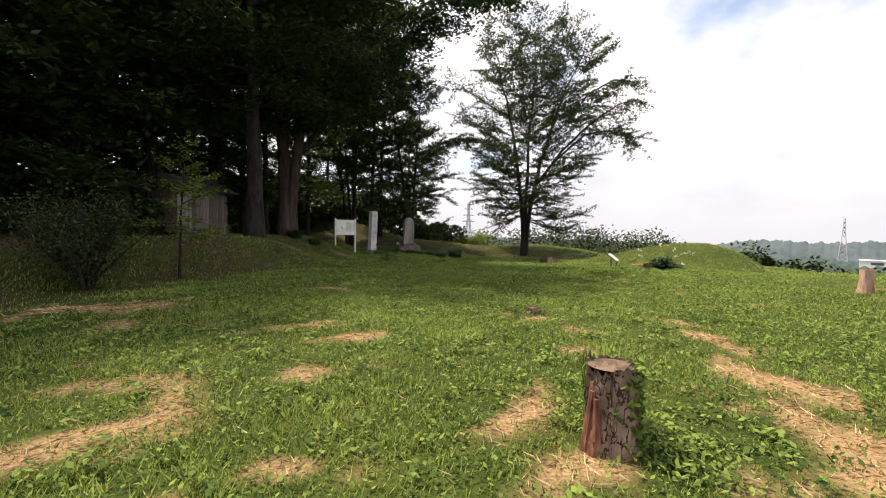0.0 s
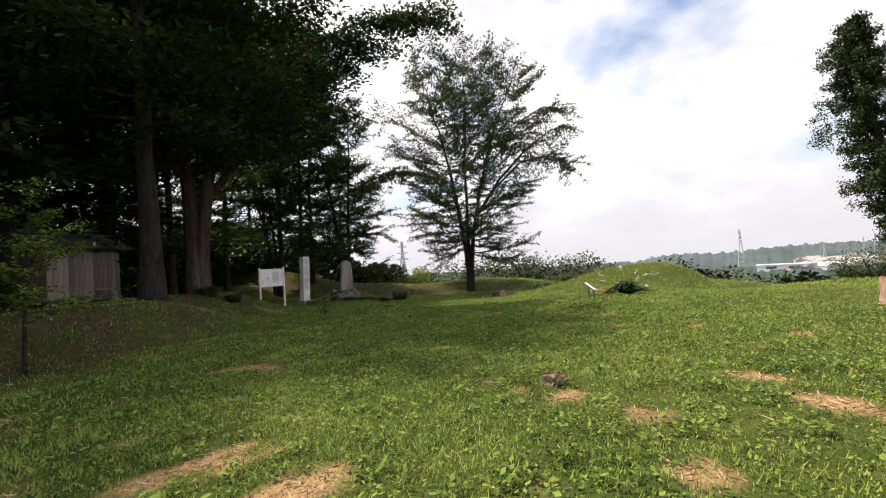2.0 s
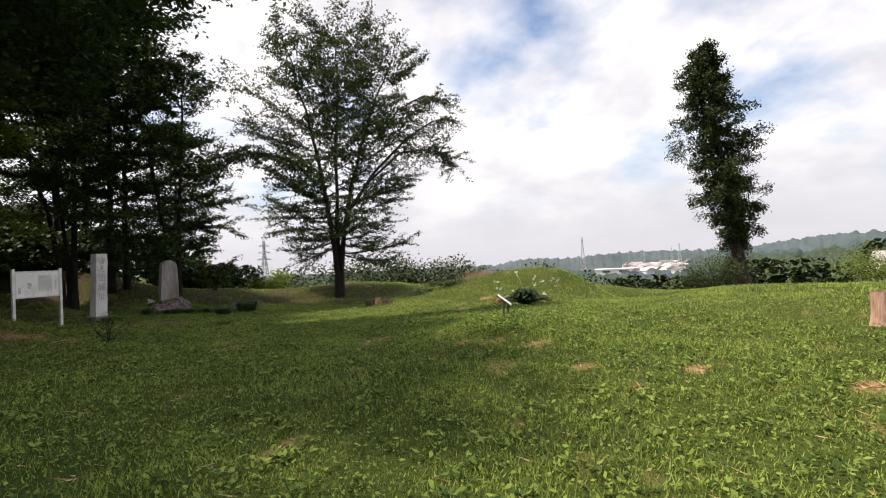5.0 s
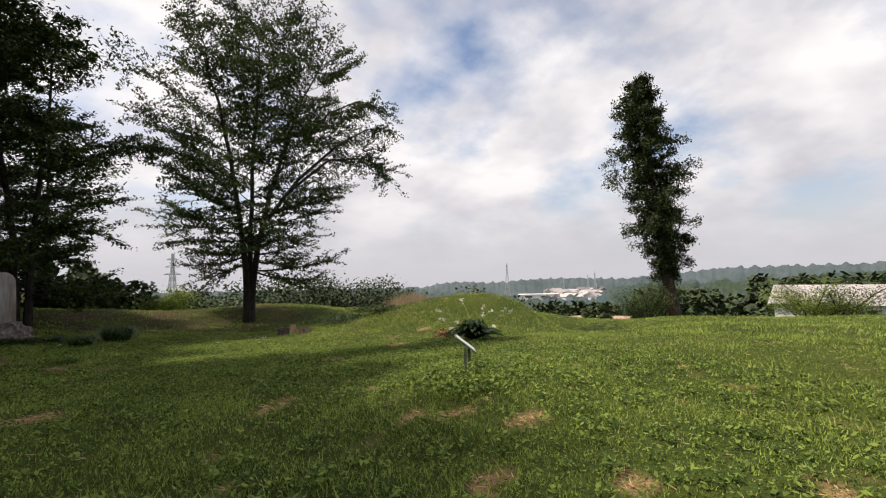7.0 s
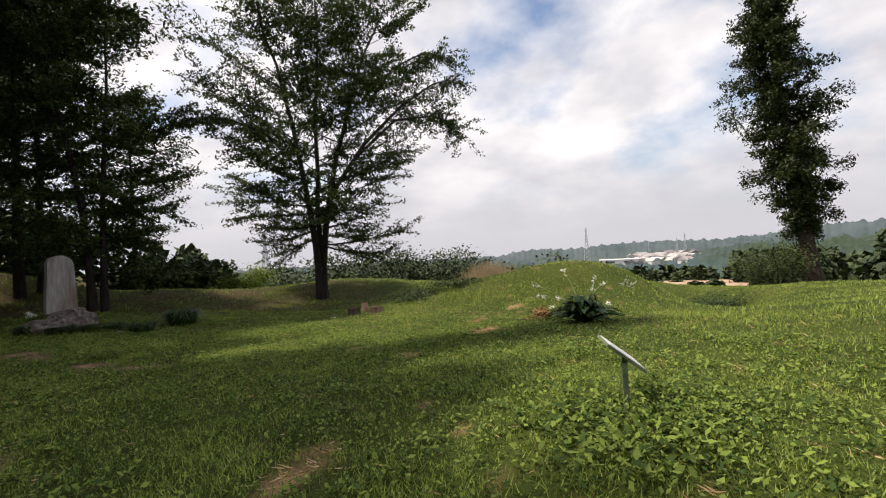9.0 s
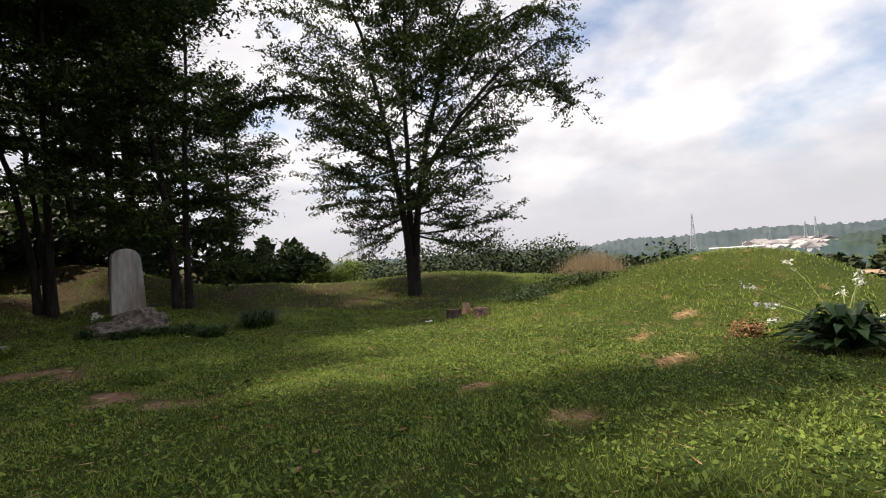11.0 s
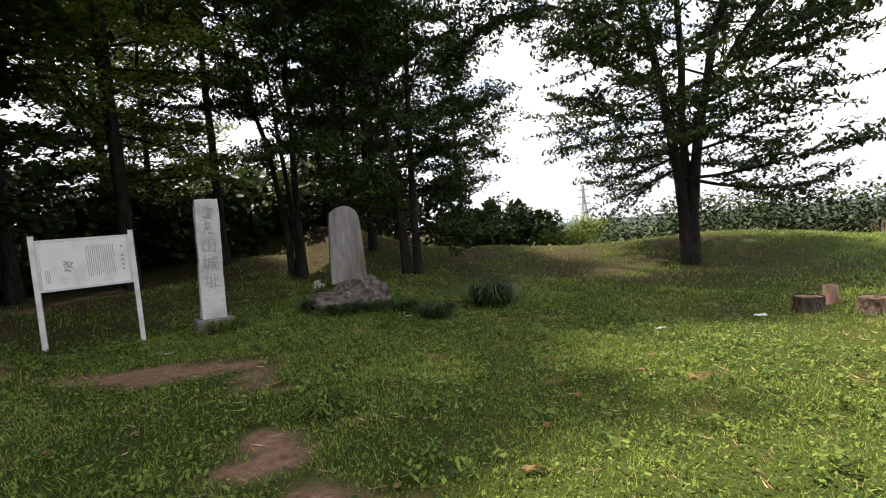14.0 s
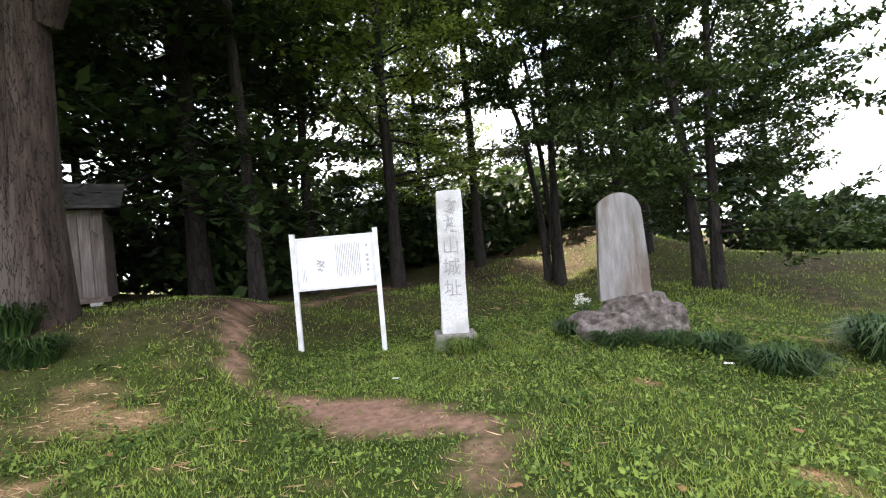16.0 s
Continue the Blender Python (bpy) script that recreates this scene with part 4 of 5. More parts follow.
def rough_block(w, d, h, cuts, amount, seed, taper=0.0, tilt=0.0):
    """A hewn block: a box cut finely, its faces knocked uneven."""
    bm = bmesh.new()
    box(bm, w, d, h, pose(0, 0, h / 2), 0.012)
    bmesh.ops.subdivide_edges(bm, edges=bm.edges[:], cuts=cuts, use_grid_fill=True)
    for v in bm.verts:
        f = v.co.z / h
        v.co.x *= 1 - taper * f
        v.co.y *= 1 - taper * f
        q = v.co * 5 + Vector((seed, seed * 2.0, 0))
        v.co += Vector((noise.noise(q), noise.noise(q + Vector((9, 0, 0))), 0.5 * noise.noise(q + Vector((0, 9, 0))))) * amount
        v.co.z += tilt * v.co.x * f
    return bm


def carved(text, size, m, parent):
    """Sunk letters, laid a hair proud of the dressed face."""
    cu = bpy.data.curves.new("inscription", "FONT")
    cu.body, cu.size, cu.align_x, cu.align_y, cu.extrude = text, size, "CENTER", "CENTER", 0.003
    cu.materials.append(M_CARVE)
    ob = new("inscription", cu)
    ob.parent = parent
    ob.matrix_local = m
    return tagged(ob, "weathered carved character")


def stone_pillar():
    cx, cy = -3.6, 25.55
    t = base("stone_pillar", pose(cx, cy, float(height(cx, cy)), 0, 2.2, 50), "tall pale granite marker pillar with carved characters", "stone pillar")
    part("plinth", rough_block(0.6, 0.5, 0.24, 3, 0.012, 3.0), M_PLINTH, t, "grey stone plinth").matrix_local = pose(0, 0, -0.04)
    shaft = part("shaft", rough_block(0.39, 0.28, 2.12, 7, 0.016, 7.0, 0.05, 0.05), M_PILLAR, t, "pale dressed granite shaft")
    shaft.matrix_local = pose(0, 0, 0.19)
    for i, word in enumerate("山城址"):
        carved(word, 0.27, pose(-0.01, -0.152 + 0.0015 * i, 1.28 - i * 0.31, 90, 0, 0), shaft)
    r = random.Random(9)
    for k in range(2):
        bm = bmesh.new()
        for i in range(9):
            box(bm, r.uniform(0.05, 0.18), 0.006, 0.016, pose(r.uniform(-0.05, 0.05), -0.0005 * i, r.uniform(-0.11, 0.11), 0, r.choice((0, 20, 70, 90, 110, 160)), 0))
        ob = part("inscription", bm, M_CARVE, shaft, "worn carved character")
        ob.matrix_local = pose(0, -0.147, 1.9 - k * 0.31)
    return t


def memorial_stone():
    cx, cy = -1.75, 27.25
    t = base("memorial_stone", pose(cx, cy, float(height(cx, cy)), 0, 0.8, 38), "grey round-topped memorial slab on a rough rock base", "memorial stone")
    bm = bmesh.new()
    n, w, h = 22, 0.32, 1.55
    outline = [(-w * 1.12, 0.0), (-w * 1.06, 0.6)]
    for i in range(n + 1):
        a = math.pi - math.pi * i / n
        outline.append((0.93 * w * math.cos(a), h - 0.26 + 0.26 * math.sin(a) - 0.05 * math.cos(a) * (1 - math.sin(a))))
    outline += [(w * 1.06, 0.6), (w * 1.12, 0.0)]
    front = [bm.verts.new((x, -0.085, z)) for x, z in outline]
    back = [bm.verts.new((x, 0.085, z)) for x, z in outline]
    bm.faces.new(front)
    bm.faces.new(back[::-1])
    for i in range(len(outline)):
        j = (i + 1) % len(outline)
        bm.faces.new((front[j], front[i], back[i], back[j]))
    bmesh.ops.bevel(bm, geom=[e for e in bm.edges if abs(e.verts[0].co.y - e.verts[1].co.y) < 0.01], offset=0.014, segments=2, affect="EDGES")
    part("slab", bm, M_STELE, t, "weathered grey-brown slab with water stains").matrix_local = pose(0, 0, 0.48)

    def rock(w, d, h, seed, m, name):
        bm = bmesh.new()
        bmesh.ops.create_icosphere(bm, subdivisions=4, radius=0.5)
        for v in bm.verts:
            q = v.co * 2.2 + Vector((seed, 0, 0))
            s = 1 + 0.34 * noise.noise(q) + 0.16 * noise.noise(q * 3) + 0.06 * noise.noise(q * 8)
            v.co = Vector((v.co.x * w * s, v.co.y * d * s, max(-0.35, min(0.36, v.co.z)) * h * 1.3 * s))
        part(name, bm, M_ROCK, t, "rough lichened rock").matrix_local = m

    rock(1.12, 0.72, 0.7, 2.0, pose(0.1, 0, 0.24), "base_rock")
    rock(1.05, 0.72, 0.46, 6.0, pose(-0.3, -0.16, 0.1), "foot_rock")
    rock(0.62, 0.56, 0.5, 11.0, pose(0.48, -0.08, 0.13), "foot_rock")
    return t


def flower_vase():
    cx, cy = -2.3, 27.05
    z = float(height(cx, cy)) + 0.1
    t = base("flower_vase", pose(cx, cy, z) @ Matrix.Scale(0.7, 4), "dark vase of white flowers beside the memorial stone", "flower vase")
    bm = bmesh.new()
    bmesh.ops.create_cone(bm, cap_ends=True, segments=14, radius1=0.045, radius2=0.06, depth=0.24, matrix=pose(0, 0, 0.12))
    part("vase", bm, M_VASE, t)
    r = np.random.default_rng(5)
    stems = [bent((0, 0, 0.2), (r.normal(0, 0.3), r.normal(0, 0.3), 1), r.uniform(0.25, 0.5), 0, 0.05, 4, r) for _ in range(9)]
    v, f = tube_arrays([(s, np.full(4, 0.006)) for s in stems], 4)
    array_part("stem", v, f, M_STALK, t)
    for s in stems[:7]:
        p = s[-1] + r.normal(0, 1, (26, 3)) * 0.03
        v, f = leaf_quads(p, 0.05, 0.7, 0.2)
        array_part("blossom", v, f, M_PETAL, t)
    p = np.concatenate([s[1] + r.normal(0, 1, (24, 3)) * 0.06 for s in stems])
    v, f = leaf_quads(p, 0.08, 0.4, 0.3)
    array_part("foliage", v, f, M_HOSTA, t)


def lectern_sign():
    cx, cy = 5.72, 14.63
    t = base("lectern_sign", pose(cx, cy, float(height(cx, cy)), 0, 0, -32) @ Matrix.Scale(0.85, 4), "small sloping sign on two short green legs", "sign")
    for side in (-1, 1):
        box_part("leg", (0.05, 0.035, 0.5), pose(0.03 + side * 0.05, side * 0.215, 0.2), M_SIGN_GREEN, t, 0.004)
    panel = box_part("panel", (0.42, 0.5, 0.028), pose(0, 0, 0.5, 0, 38, 0), M_SIGN_GREEN, t, 0.004, "sloping panel with a dull green back")
    box_part("face", (0.38, 0.46, 0.006), pose(0, 0, 0.0165), M_SIGN_FACE, panel, 0.001, "pale printed face")
    return t


def sawn_stump(name, place, r0, r1, tall, seed, label, bark, broken=False, ivy=0):
    """A stump: fluted and flared at the foot, an uneven sawn top, cracked bark; one side may be broken open and rotten."""
    t = base(name, pose(place[0], place[1], float(height(*place))), label, "tree stump")
    bm = bmesh.new()
    n, k = 48, 16
    rings = []
    for j in range(k):
        f = j / (k - 1)
        ring = []
        for i in range(n):
            a = 2 * math.pi * i / n
            rad = r0 + (r1 - r0) * min(1, f * 1.6) + 0.05 * r0 * math.sin(a * 3 + seed) + 0.35 * r0 * math.exp(-f * 11) * (0.6 + 0.4 * math.sin(a * 5 + seed))
            q = Vector((math.cos(a) * 3, math.sin(a) * 3, f * 2 + seed))
            rad += 0.07 * r0 * noise.noise(q) + 0.05 * r0 * noise.noise(Vector((q.x * 4, q.y * 4, q.z * 1.2)))
            z = tall * f - 0.06
            if f > 0.9:
                z += 0.05 * tall * noise.noise(q * 2)
            if broken and abs((a - math.pi * 1.2 + math.pi) % (2 * math.pi) - math.pi) < 0.6:
                rad *= 1 - 0.25 * f
                z -= 0.12 * tall * f * (0.5 + noise.noise(q * 3))
            ring.append(bm.verts.new((math.cos(a) * rad, math.sin(a) * rad, z)))
        rings.append(ring)
    for j in range(k - 1):
        for i in range(n):
            bm.faces.new((rings[j][i], rings[j][(i + 1) % n], rings[j + 1][(i + 1) % n], rings[j + 1][i]))
    part("bark", bm, bark, t, "cracked reddish-grey bark")
    bm = bmesh.new()
    rim = [bm.verts.new((v[0] * 0.97, v[1] * 0.97, v[2])) for v in [(math.cos(2 * math.pi * i / n) * r1, math.sin(2 * math.pi * i / n) * r1, tall - 0.075) for i in range(n)]]
    mid = [bm.verts.new((v.co.x * 0.5, v.co.y * 0.5, tall - 0.09 + 0.06 * noise.noise(v.co * 16))) for v in rim]
    hub = bm.verts.new((0, 0, tall - 0.1))
    for i in range(n):
        bm.faces.new((rim[i], rim[(i + 1) % n], mid[(i + 1) % n], mid[i]))
        bm.faces.new((mid[i], mid[(i + 1) % n], hub))
    part("cut_face", bm, M_CUT, t, "grey sawn top")
    if broken:
        rr = random.Random(seed)
        for i in range(6):
            bm = bmesh.new()
            h = tall * rr.uniform(0.35, 0.85)
            bmesh.ops.create_cone(bm, cap_ends=True, segments=7, radius1=rr.uniform(0.03, 0.055), radius2=0.014, depth=h, matrix=pose(0, 0, h / 2, rr.uniform(-4, 4), rr.uniform(-4, 4), 0))
            for v in bm.verts:
                v.co += Vector((noise.noise(v.co * 14), noise.noise(v.co * 14 + Vector((5, 0, 0))), 0)) * 0.02
            a = math.pi * 1.14 + rr.uniform(-0.3, 0.3)
            part("splinter", bm, M_HEART, t, "rotten red heartwood").matrix_local = pose(math.cos(a) * r1 * rr.uniform(0.82, 1.02), math.sin(a) * r1 * rr.uniform(0.82, 1.02), -0.02)
    if ivy:
        r = np.random.default_rng(int(seed) + 3)
        a = r.normal(-0.25, 0.55, ivy)
        z = r.uniform(0.0, tall * 0.98, ivy)
        rad = r1 * 1.06 + 0.45 * r0 * np.exp(-z / tall * 8)
        p = np.stack([np.cos(a) * rad, np.sin(a) * rad, z], 1) + r.normal(0, 0.012, (ivy, 3))
        v, f = leaf_quads(p, 0.055 * r.uniform(0.6, 1.3, ivy), 0.8, 0.15)
        array_part("ivy", v, f, M_WEED, t, "dark ivy climbing the bark")
    return t


information_board()
stone_pillar()
memorial_stone()
flower_vase()
lectern_sign()
sawn_stump("tree_stump", (1.68, 3.42), 0.165, 0.15, 0.6, 4.0, "sawn stump with red rotten side and ivy", M_STUMP, True, 380)
sawn_stump("tree_stump", (9.4, 10.2), 0.14, 0.12, 0.55, 9.0, "pale reddish sawn stump on the slope", M_PALE)
sawn_stump("tree_stump", (2.0, 7.8), 0.16, 0.13, 0.16, 15.0, "low rotten stump in the lawn", M_STUMP)
sawn_stump("tree_stump", (6.25, 27.4), 0.24, 0.2, 0.3, 21.0, "broken old stump below the bank", M_BARK_RED)
sawn_stump("tree_stump", (6.75, 27.8), 0.14, 0.1, 0.36, 25.0, "thin broken stump below the bank", M_PALE)
sawn_stump("tree_stump", (6.95, 27.05), 0.26, 0.2, 0.28, 27.0, "broken old stump below the bank", M_STUMP)


def plank_shed():
    """A small grey plank shed under a low roof, half hidden by the trees."""
    cx, cy = -11.2, 20.85
    t = base("plank_shed", pose(cx, cy, float(height(-9.96, 22.1)) - 0.05, 0, 0, 78), "small grey weathered plank shed under dark roof", "shed")
    body = box_part("body", (3.0, 1.9, 1.8), pose(0, 0.0, 1.09), M_TIMBER, t, 0.01)
    for i in range(15):
        box_part("plank", (0.188, 0.024, 1.74), pose(-1.4 + 0.2 * i, -0.964, 0.02 - 0.006 * (i % 3)), M_PLANK, body, 0.004)
    box_part("sill_beam", (3.1, 0.1, 0.1), pose(0, -0.97, 0.17), M_TIMBER, t, 0.008)
    for x in (-1.3, -0.1, 1.3):
        box_part("foot_stone", (0.2, 0.2, 0.24), pose(x, -0.9, 0.04), M_PILLAR, t, 0.03)
    for side in (-1, 1):
        box_part("roof_slope", (3.7, 1.5, 0.06), pose(0, side * 0.66, 2.29, -side * 24, 0, 0), M_ROOF, t, 0.008)
    box_part("ridge_cap", (3.72, 0.2, 0.08), pose(0, 0, 2.61), M_ROOF, t, 0.015)
    return t


def log_bench(cx, cy):
    t = base("bench", pose(cx, cy, float(height(cx, cy)), 0, 0, 10), "low plank bench with a pale end in the wood", "bench")
    box_part("seat", (1.5, 0.3, 0.06), pose(0, 0, 0.4), M_PLANK, t, 0.01)
    for x in (-0.6, 0.6):
        box_part("leg", (0.1, 0.26, 0.42), pose(x, 0, 0.17), M_PLINTH, t, 0.015)
    return t


plank_shed()
log_bench(-10.2, 21.0)


def lily_clump(cx, cy):
    """A clump of broad arching leaves with long leaning stalks of white flowers."""
    r = np.random.default_rng(12)
    t = base("hosta_plant", pose(cx, cy, float(height(cx, cy))), "dark broad-leaved clump with long white flower stalks", "plant")
    vs, fs, n = [], [], 0
    for i in range(95):
        a, reach = i * 2.4 + r.normal(0, 0.2), r.uniform(0.3, 0.85)
        up = (0.62 - 0.45 * reach / 0.85) * r.uniform(0.8, 1.3)
        d, s = np.array([math.cos(a), math.sin(a), 0]), np.array([-math.sin(a), math.cos(a), 0])
        w = r.uniform(0.05, 0.1)
        rows = []
        for j, f in enumerate((0, 0.3, 0.55, 0.8, 1.0)):
            c = d * reach * f + np.array([0, 0, up * math.sin(f * 2.3) * 1.1 + 0.02])
            ww = w * (0.2, 0.7, 1.0, 0.75, 0.04)[j]
            rows += [c - s * ww, c + np.array([0, 0, -0.02]), c + s * ww]
        vs += rows
        for j in range(4):
            b = n + j * 3
            fs += [(b, b + 1, b + 4, b + 3), (b + 1, b + 2, b + 5, b + 4)]
        n += 15
    array_part("leaves", vs, fs, M_HOSTA, t, smooth=True)
    for i in range(11):
        a = -0.6 + i * 0.3 + r.normal(0, 0.2)
        out = r.uniform(0.5, 1.3)
        st = bent((0.1 * math.cos(a), 0.1 * math.sin(a), 0.2), (math.cos(a) * out, math.sin(a) * out, r.uniform(0.35, 1.2)), r.uniform(0.9, 1.5), -0.5, 0.04, 6, r)
        v, f = tube_arrays([(st, np.linspace(0.011, 0.006, 6))], 4)
        stalk = array_part("stalk", v, f, M_STALK, t)
        q = np.concatenate([along(st, g)[0] + r.normal(0, 0.025, (5, 3)) for g in (0.85, 0.92, 0.98)])
        v, f = leaf_quads(q, r.uniform(0.05, 0.1, len(q)), 0.5, 0.2, 0.3)
        tagged(array_part("flowers", v, f, M_PETAL, stalk, "small white bells"), kind="stuff")
    return t


lily_clump(9.6, 19.6)
shrub("shrub", (9.4, 20.9), 0.5, 0.35, 500, 0.07, M_DEADLEAF, "small reddish dried plant in the lawn", 74, "plant")


# ---- the distance ----
def hill(name, ridge, near_r, far_r, floor, mat, label, seed):
    """A wooded ridge round the valley: ridge is (bearing in degrees from +y to the right, height)."""
    bs, hs = np.array([p[0] for p in ridge], float), np.array([p[1] for p in ridge], float)
    b = np.linspace(bs[0], bs[-1], 1500)
    tops = np.random.default_rng(int(seed * 10)).normal(0, 1, len(b) + 4)
    tops = np.convolve(tops, (0.2, 0.3, 0.3, 0.2, 0.2), "valid")
    h = np.interp(b, bs, hs) + 0.9 * np.sin(b * 3.1 + seed) * np.sin(b * 1.3) + 0.5 * np.sin(b * 9.7 + seed) + 1.3 * tops
    k = 14
    vs = []
    for j in range(k):
        f = j / (k - 1)
        rad = near_r + (far_r - near_r) * f + 18 * np.sin(b * 0.9 + j)
        up = np.sin(min(f / 0.75, 1.0) * math.pi / 2) * (1 - 0.5 * max(0, f - 0.75) / 0.25)
        z = floor + (h - floor) * up + (0.012 * near_r) * np.sin(b * 5.3 + j * 2.1 + seed) * (0 < j < k - 1) * 0.35
        vs.append(np.stack([np.sin(np.radians(b)) * rad, 20 + np.cos(np.radians(b)) * rad, z], 1))
    n = len(b)
    i = (np.arange(k - 1)[:, None] * n + np.arange(n - 1)[None]).ravel()
    ob = array_part(name, np.concatenate(vs), np.stack([i, i + 1, i + n + 1, i + n], 1), mat, smooth=True)
    return tagged(ob, label, "hill", kind="structure")


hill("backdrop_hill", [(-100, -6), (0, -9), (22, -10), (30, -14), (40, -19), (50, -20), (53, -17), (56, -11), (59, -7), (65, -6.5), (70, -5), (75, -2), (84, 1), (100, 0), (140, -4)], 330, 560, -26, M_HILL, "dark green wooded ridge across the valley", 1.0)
hill("backdrop_far_hill", [(-60, -12), (0, -13), (24, -17), (31, -17), (34, -8), (37, -7), (39.5, -11), (42, -8), (46, -4), (51, -5), (56, -8), (61, 0), (66, 10), (75, 10), (90, 14), (120, 2)], 800, 1090, -75, M_HILL_FAR, "wooded hills on the horizon, blue-green haze in their colour", 4.0)


def far_woods(name, spots, label, seed, mat=None, leaf=0.9, per=170):
    """Woods too far to count: uneven crowns whose tops reach about the given height above the sea of the lawn."""
    r = np.random.default_rng(seed)
    ps = []
    for cx, cy, rad, top, n in spots:
        for _ in range(n):
            a, d = r.uniform(0, 2 * math.pi), rad * math.sqrt(r.uniform(0, 1))
            x, y = cx + d * math.cos(a), cy + d * math.sin(a)
            g = float(height(x, y))
            up = max(g + 1.2, top - r.uniform(0, 0.25) * (top - g)) if top < 90 else g + (top - 90) * r.uniform(0.7, 1.1)
            th = up - g
            w = min(th * 0.5, r.uniform(0.8, 1.4) * (1.0 + 0.16 * th))
            q = r.normal(0, 1, (per, 3))
            q /= np.linalg.norm(q, axis=1)[:, None]
            q *= r.uniform(0.7, 1.05, (per, 1)) * (1 + 0.25 * np.sin(q[:, :1] * 6 + a) * np.cos(q[:, 2:] * 5))
            ps.append(np.stack([x + q[:, 0] * w, y + q[:, 1] * w, g + th * 0.5 + q[:, 2] * th * 0.5], 1))
    p = np.concatenate(ps)
    v, f = leaf_quads(p, leaf * r.uniform(0.6, 1.3, len(p)), 0.75, 0.2)
    return tagged(array_part(name, v, f, mat or M_FARWOOD), label, "woods", kind="stuff")


far_woods("far_woods", [(28, 92, 5, 3.4, 34), (36, 89, 6, 2.9, 40), (43, 86, 4, 1.2, 20), (20, 84, 6, 3.2, 30), (11, 88, 5, 2.4, 20), (40.5, 62, 1.6, 0.7, 7), (44, 62, 3, -0.9, 12), (49, 58, 4, -1.2, 18), (55, 54, 4, -4.8, 14), (61, 49, 4, -6.8, 10), (24, 40, 3, -1.6, 10), (30, 44, 5, -2.2, 14), (40, 37, 4, -4.0, 8), (52, 33, 5, -4.4, 10), (66, 40, 5, -4.2, 10), (60, 26, 4, -1.6, 10), (72, 24, 7, -0.6, 16), (85, 40, 8, -3.5, 14)],
          "green treetops on the slope below the mound", 91, leaf=0.52, per=700)
far_woods("far_woods", [(300, 180, 26, 106, 60), (225, 108, 26, 106, 60), (130, 190, 30, 101, 70), (240, 210, 30, 99, 40), (170, 50, 30, 104, 60), (260, 150, 30, 106, 50), (220, 60, 40, 108, 80), (300, 90, 40, 114, 90), (80, 260, 50, 102, 80), (20, 220, 50, 102, 80), (180, 300, 50, 102, 60)],
          "green woods on the valley floor", 92, leaf=4.2, per=100)
far_woods("undergrowth", [(-18, 12, 5, 3.5, 16), (-19, 22, 5, 4.5, 16), (-18, 3, 5, 3.2, 12), (-24, 28, 6, 5.5, 16), (-17.5, 35, 4, 4.0, 14), (-12, 41, 4, 6.5, 14), (-6, 43, 3.5, 5.0, 10), (-13, 33.5, 2.5, 4.5, 8), (-9.5, 38.5, 3, 5.0, 9), (-16, 29, 3, 5.5, 9), (-1, 44.5, 3, 2.2, 8), (-26, 15, 6, 6.0, 16), (-26, 2, 7, 6.0, 14), (-13.5, 18, 2, 2.6, 5), (-14, 26.5, 2.2, 3.0, 6), (-24, 40, 6, 7.0, 14), (-16, 47, 5, 7.0, 12)],
          "dark undergrowth between the trees of the wood", 94, M_LEAF_DARK, leaf=0.38, per=430)


def reed_bed():
    r = np.random.default_rng(93)
    n = 7000
    x, y = 34 + r.normal(0, 1.9, n), 67 + r.normal(0, 1.6, n)
    g = height(x, y)
    tall = (-0.4 - g) * r.uniform(0.75, 1.05, n) * (1 - 0.04 * ((x - 34) / 2.5) ** 2)
    a = r.uniform(0, math.pi, n)
    w = 0.07
    v = np.stack([np.stack([x - np.cos(a) * w, y - np.sin(a) * w, g - 0.1], 1), np.stack([x + np.cos(a) * w, y + np.sin(a) * w, g - 0.1], 1), np.stack([x + r.normal(0, 0.3, n), y + r.normal(0, 0.3, n), g + np.maximum(0.5, tall)], 1)], 1).reshape(-1, 3)
    tagged(array_part("reed_bed", v, np.arange(3 * n).reshape(n, 3), M_REED), "tan dry reeds beyond the mound", "reeds", kind="stuff")


reed_bed()


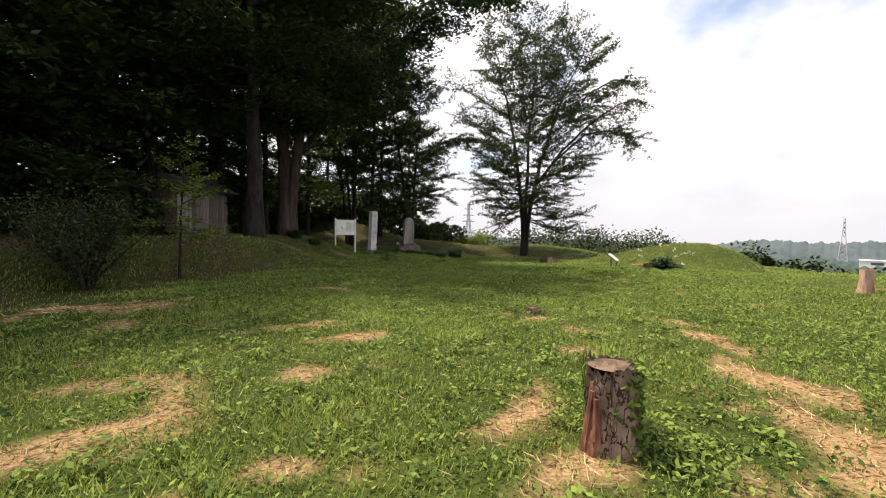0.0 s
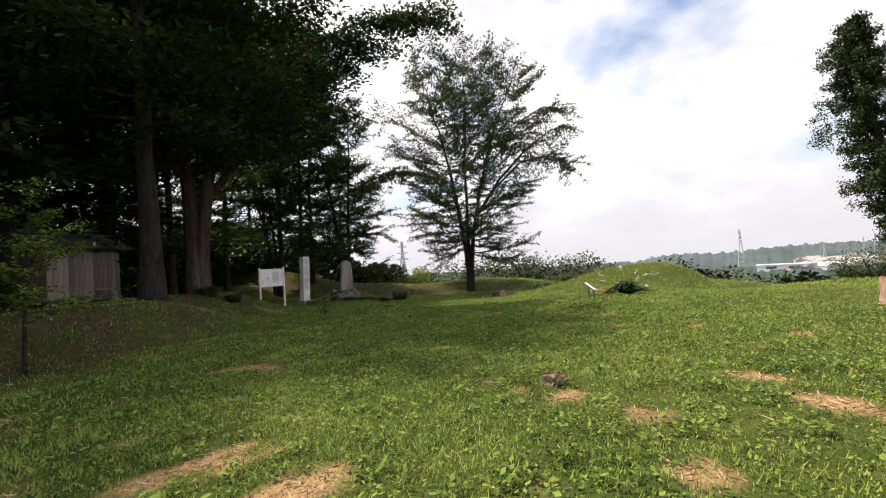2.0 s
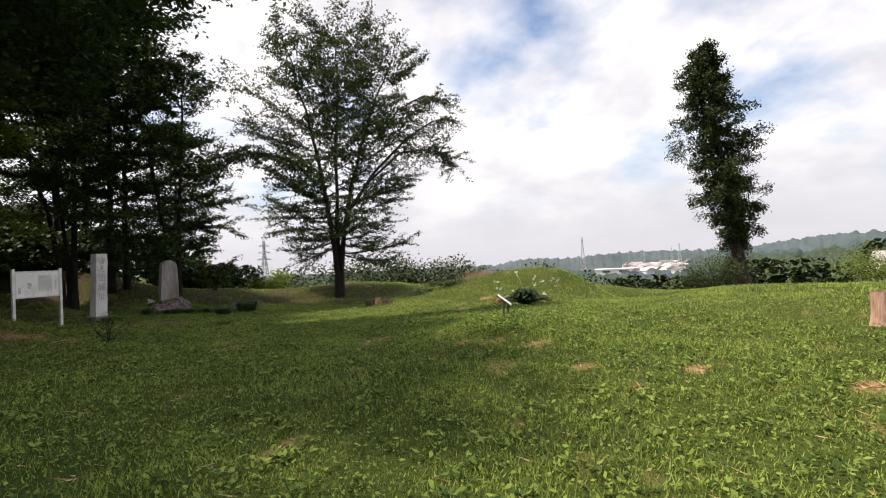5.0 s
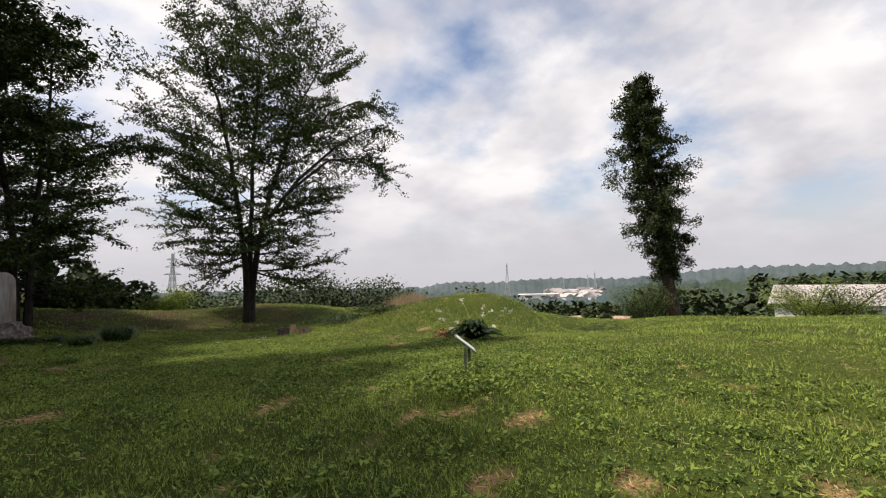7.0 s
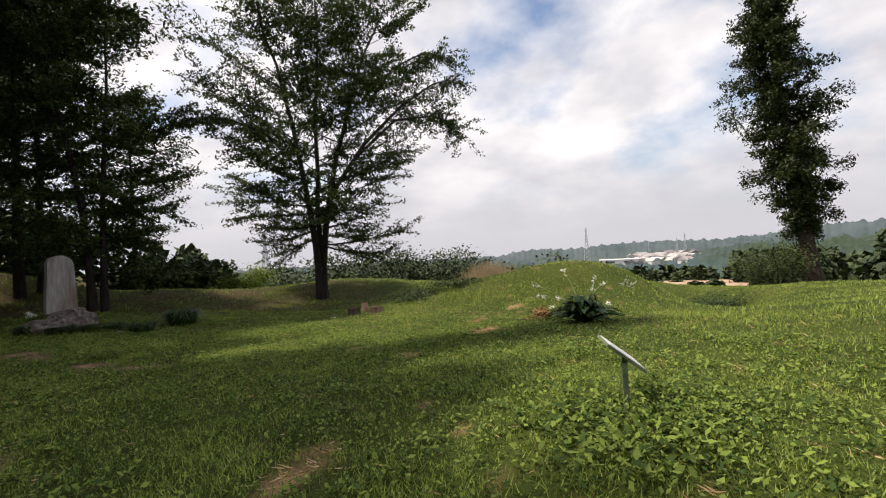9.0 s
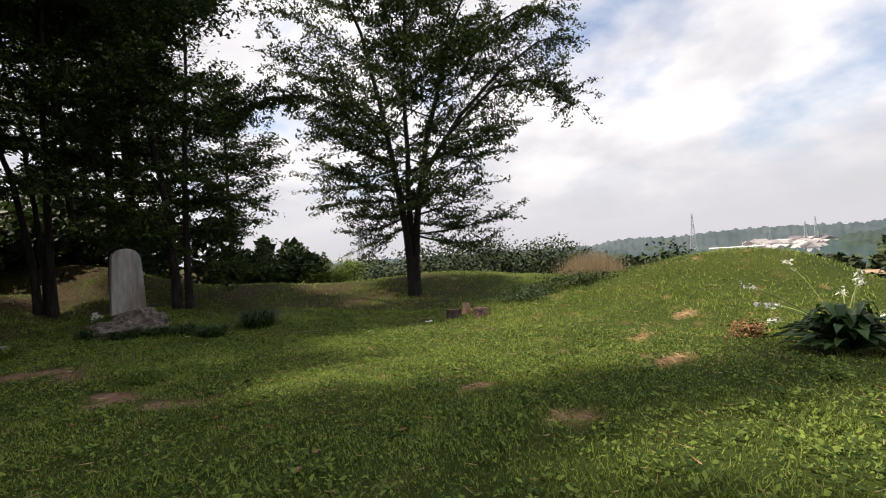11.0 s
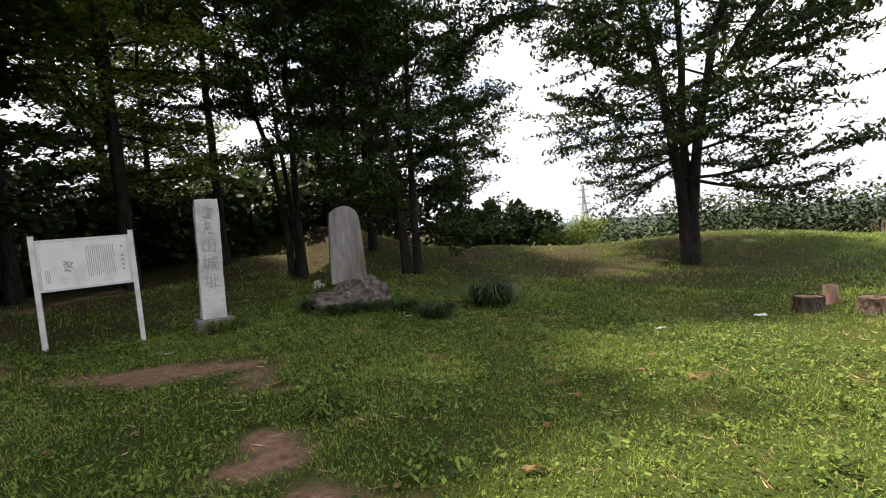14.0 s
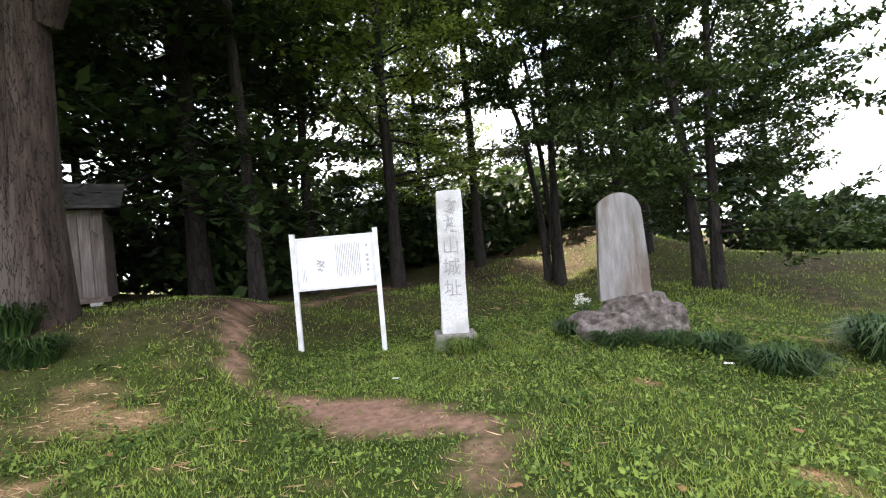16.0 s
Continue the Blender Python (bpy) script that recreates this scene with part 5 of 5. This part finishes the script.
def pylon(x, y, z, tall, turn, label="grey lattice power pylon on the far ridge"):
    """A lattice tower: four tapering legs, crossed bracing, three pairs of arms."""
    t = base("power_pylon", pose(x, y, z, 0, 0, turn), label, "pylon", "pylons across the valley")
    w0, w1 = tall * 0.085, tall * 0.014
    th = tall * 0.0075

    def wd(f):
        return w0 + (w1 - w0) * min(1, f * 1.25)

    for sx, sy in ((-1, -1), (1, -1), (1, 1), (-1, 1)):
        pts = [(sx * wd(f), sy * wd(f), tall * f) for f in (0, 0.4, 0.8, 1.0)]
        v, f = tube_arrays([(pts, np.full(4, th))], 4)
        array_part("leg", v, f, M_STEEL, t)
    for side in range(4):
        paths = []
        for i in range(9):
            f0, f1 = i / 9.5, (i + 1) / 9.5
            for s in (-1, 1):
                a, b = (s * wd(f0), -wd(f0), tall * f0), (-s * wd(f1), -wd(f1), tall * f1)
                paths.append(([a, b], np.full(2, th * 0.55)))
        v, f = tube_arrays(paths, 4)
        ob = array_part("bracing", v, f, M_STEEL, t)
        ob.matrix_local = pose(0, 0, 0, 0, 0, 90 * side)
    for f0, ln in ((0.66, 0.13), (0.78, 0.11), (0.9, 0.09)):
        for s in (-1, 1):
            a = [(0, 0, tall * f0), (s * tall * ln, 0, tall * f0)]
            b = [(0, 0, tall * (f0 + 0.04)), (s * tall * ln, 0, tall * f0)]
            v, f = tube_arrays([(a, np.full(2, th)), (b, np.full(2, th * 0.7))], 4)
            array_part("arm", v, f, M_STEEL, t)
    return t


pylon(21.5, 500, -26, 57, 20)
pylon(409, 475, -24, 45, 50)
for x, y, z, tall in ((449, 412, -24, 23), (468, 389, -24, 26), (474, 383, -24, 30), (540, 740, -18, 14)):
    pylon(x, y, z, tall, 40)

ob = array_part("field", [(178, 166, -23.2), (201, 135, -23.2), (251, 166, -23.2), (222, 205, -23.2)], [(0, 1, 2, 3)], M_FIELD)
tagged(ob, "bare tan field on the valley floor", "field", kind="structure")


def house(x, y, z, w, d, h, turn, flat=False):
    t = base("house", pose(x, y, z, 0, 0, turn), "small distant house with pale walls and grey roof" if not flat else "long low white building in the valley", "house", "town in the valley")
    box_part("wall", (w, d, h), pose(0, 0, h / 2), M_HOUSE, t, 0)
    bm = bmesh.new()
    rise = 0.32 * d if not flat else 0.08 * d
    a = [bm.verts.new(p) for p in ((-w / 2 - 0.5, -d / 2 - 0.5, h), (w / 2 + 0.5, -d / 2 - 0.5, h), (w / 2 + 0.5, d / 2 + 0.5, h), (-w / 2 - 0.5, d / 2 + 0.5, h), (-w / 2 - 0.5, 0, h + rise), (w / 2 + 0.5, 0, h + rise))]
    for q in ((0, 1, 5, 4), (2, 3, 4, 5), (0, 4, 3), (1, 2, 5), (3, 2, 1, 0)):
        bm.faces.new([a[i] for i in q])
    part("roof", bm, M_HROOF if not flat else M_HOUSE, t)
    for i in range(3):
        box_part("window", (w * 0.14, 0.1, h * 0.3), pose((i - 1) * w * 0.3, -d / 2 - 0.03, h * 0.6), M_WINDOW, t, 0)
    return t


r_town = random.Random(3)
for i in range(64):
    f = r_town.random()
    far = 440 + 170 * r_town.random()
    b = radians(46.0 + 7.2 * f)
    x, y = far * math.sin(b), 9 + far * math.cos(b)
    house(x, y, -24.4 + (far - 440) * 0.012, r_town.uniform(8, 15), r_town.uniform(7, 10), r_town.uniform(4, 7), r_town.uniform(0, 90))
for x, y, w, turn in ((107, 68, 9, 25), (116, 66, 8, 20), (98, 70, 8, 40), (126, 84, 16, -40), (330, 330, 50, -48), (249, 121, 26, -40)):
    house(x, y, float(height(x, y)) if x < 200 else -22, w, 7, 3.2 if x < 200 else 6, turn, True)
house(62.4, 27.0, -4.6, 9, 6, 2.6, 100)


# ---- small things on the lawn ----
def scrap(x, y, w, d, turn, label, mat, name="paper_scrap", category="litter"):
    bm = bmesh.new()
    bmesh.ops.create_grid(bm, x_segments=4, y_segments=4, size=0.5)
    for v in bm.verts:
        v.co = Vector((v.co.x * w, v.co.y * d, 0.02 + 0.25 * min(w, d) * noise.noise(v.co * 4 + Vector((x, y, 0)))))
    ob = part(name, bm, mat)
    ob.matrix_world = pose(x, y, float(height(x, y)) + 0.02, 0, 0, turn)
    return tagged(ob, label, category)


for x, y, w, d, turn in ((3.86, 26.3, 0.16, 0.09, 20), (5.5, 27.2, 0.2, 0.1, 5), (-0.3, 26.6, 0.1, 0.08, 0), (-2.9, 23.9, 0.08, 0.05, 30)):
    scrap(x, y, w, d, turn, "crumpled white scrap on the lawn", M_LITTER)
r_leaf = random.Random(8)
for i in range(46):
    x, y = r_leaf.uniform(-5, 4.0), r_leaf.uniform(17.5, 26)
    scrap(x, y, r_leaf.uniform(0.05, 0.1), r_leaf.uniform(0.04, 0.06), r_leaf.uniform(0, 360), "dry fallen leaf on the grass", M_DEADLEAF, "fallen_leaf", "leaf")
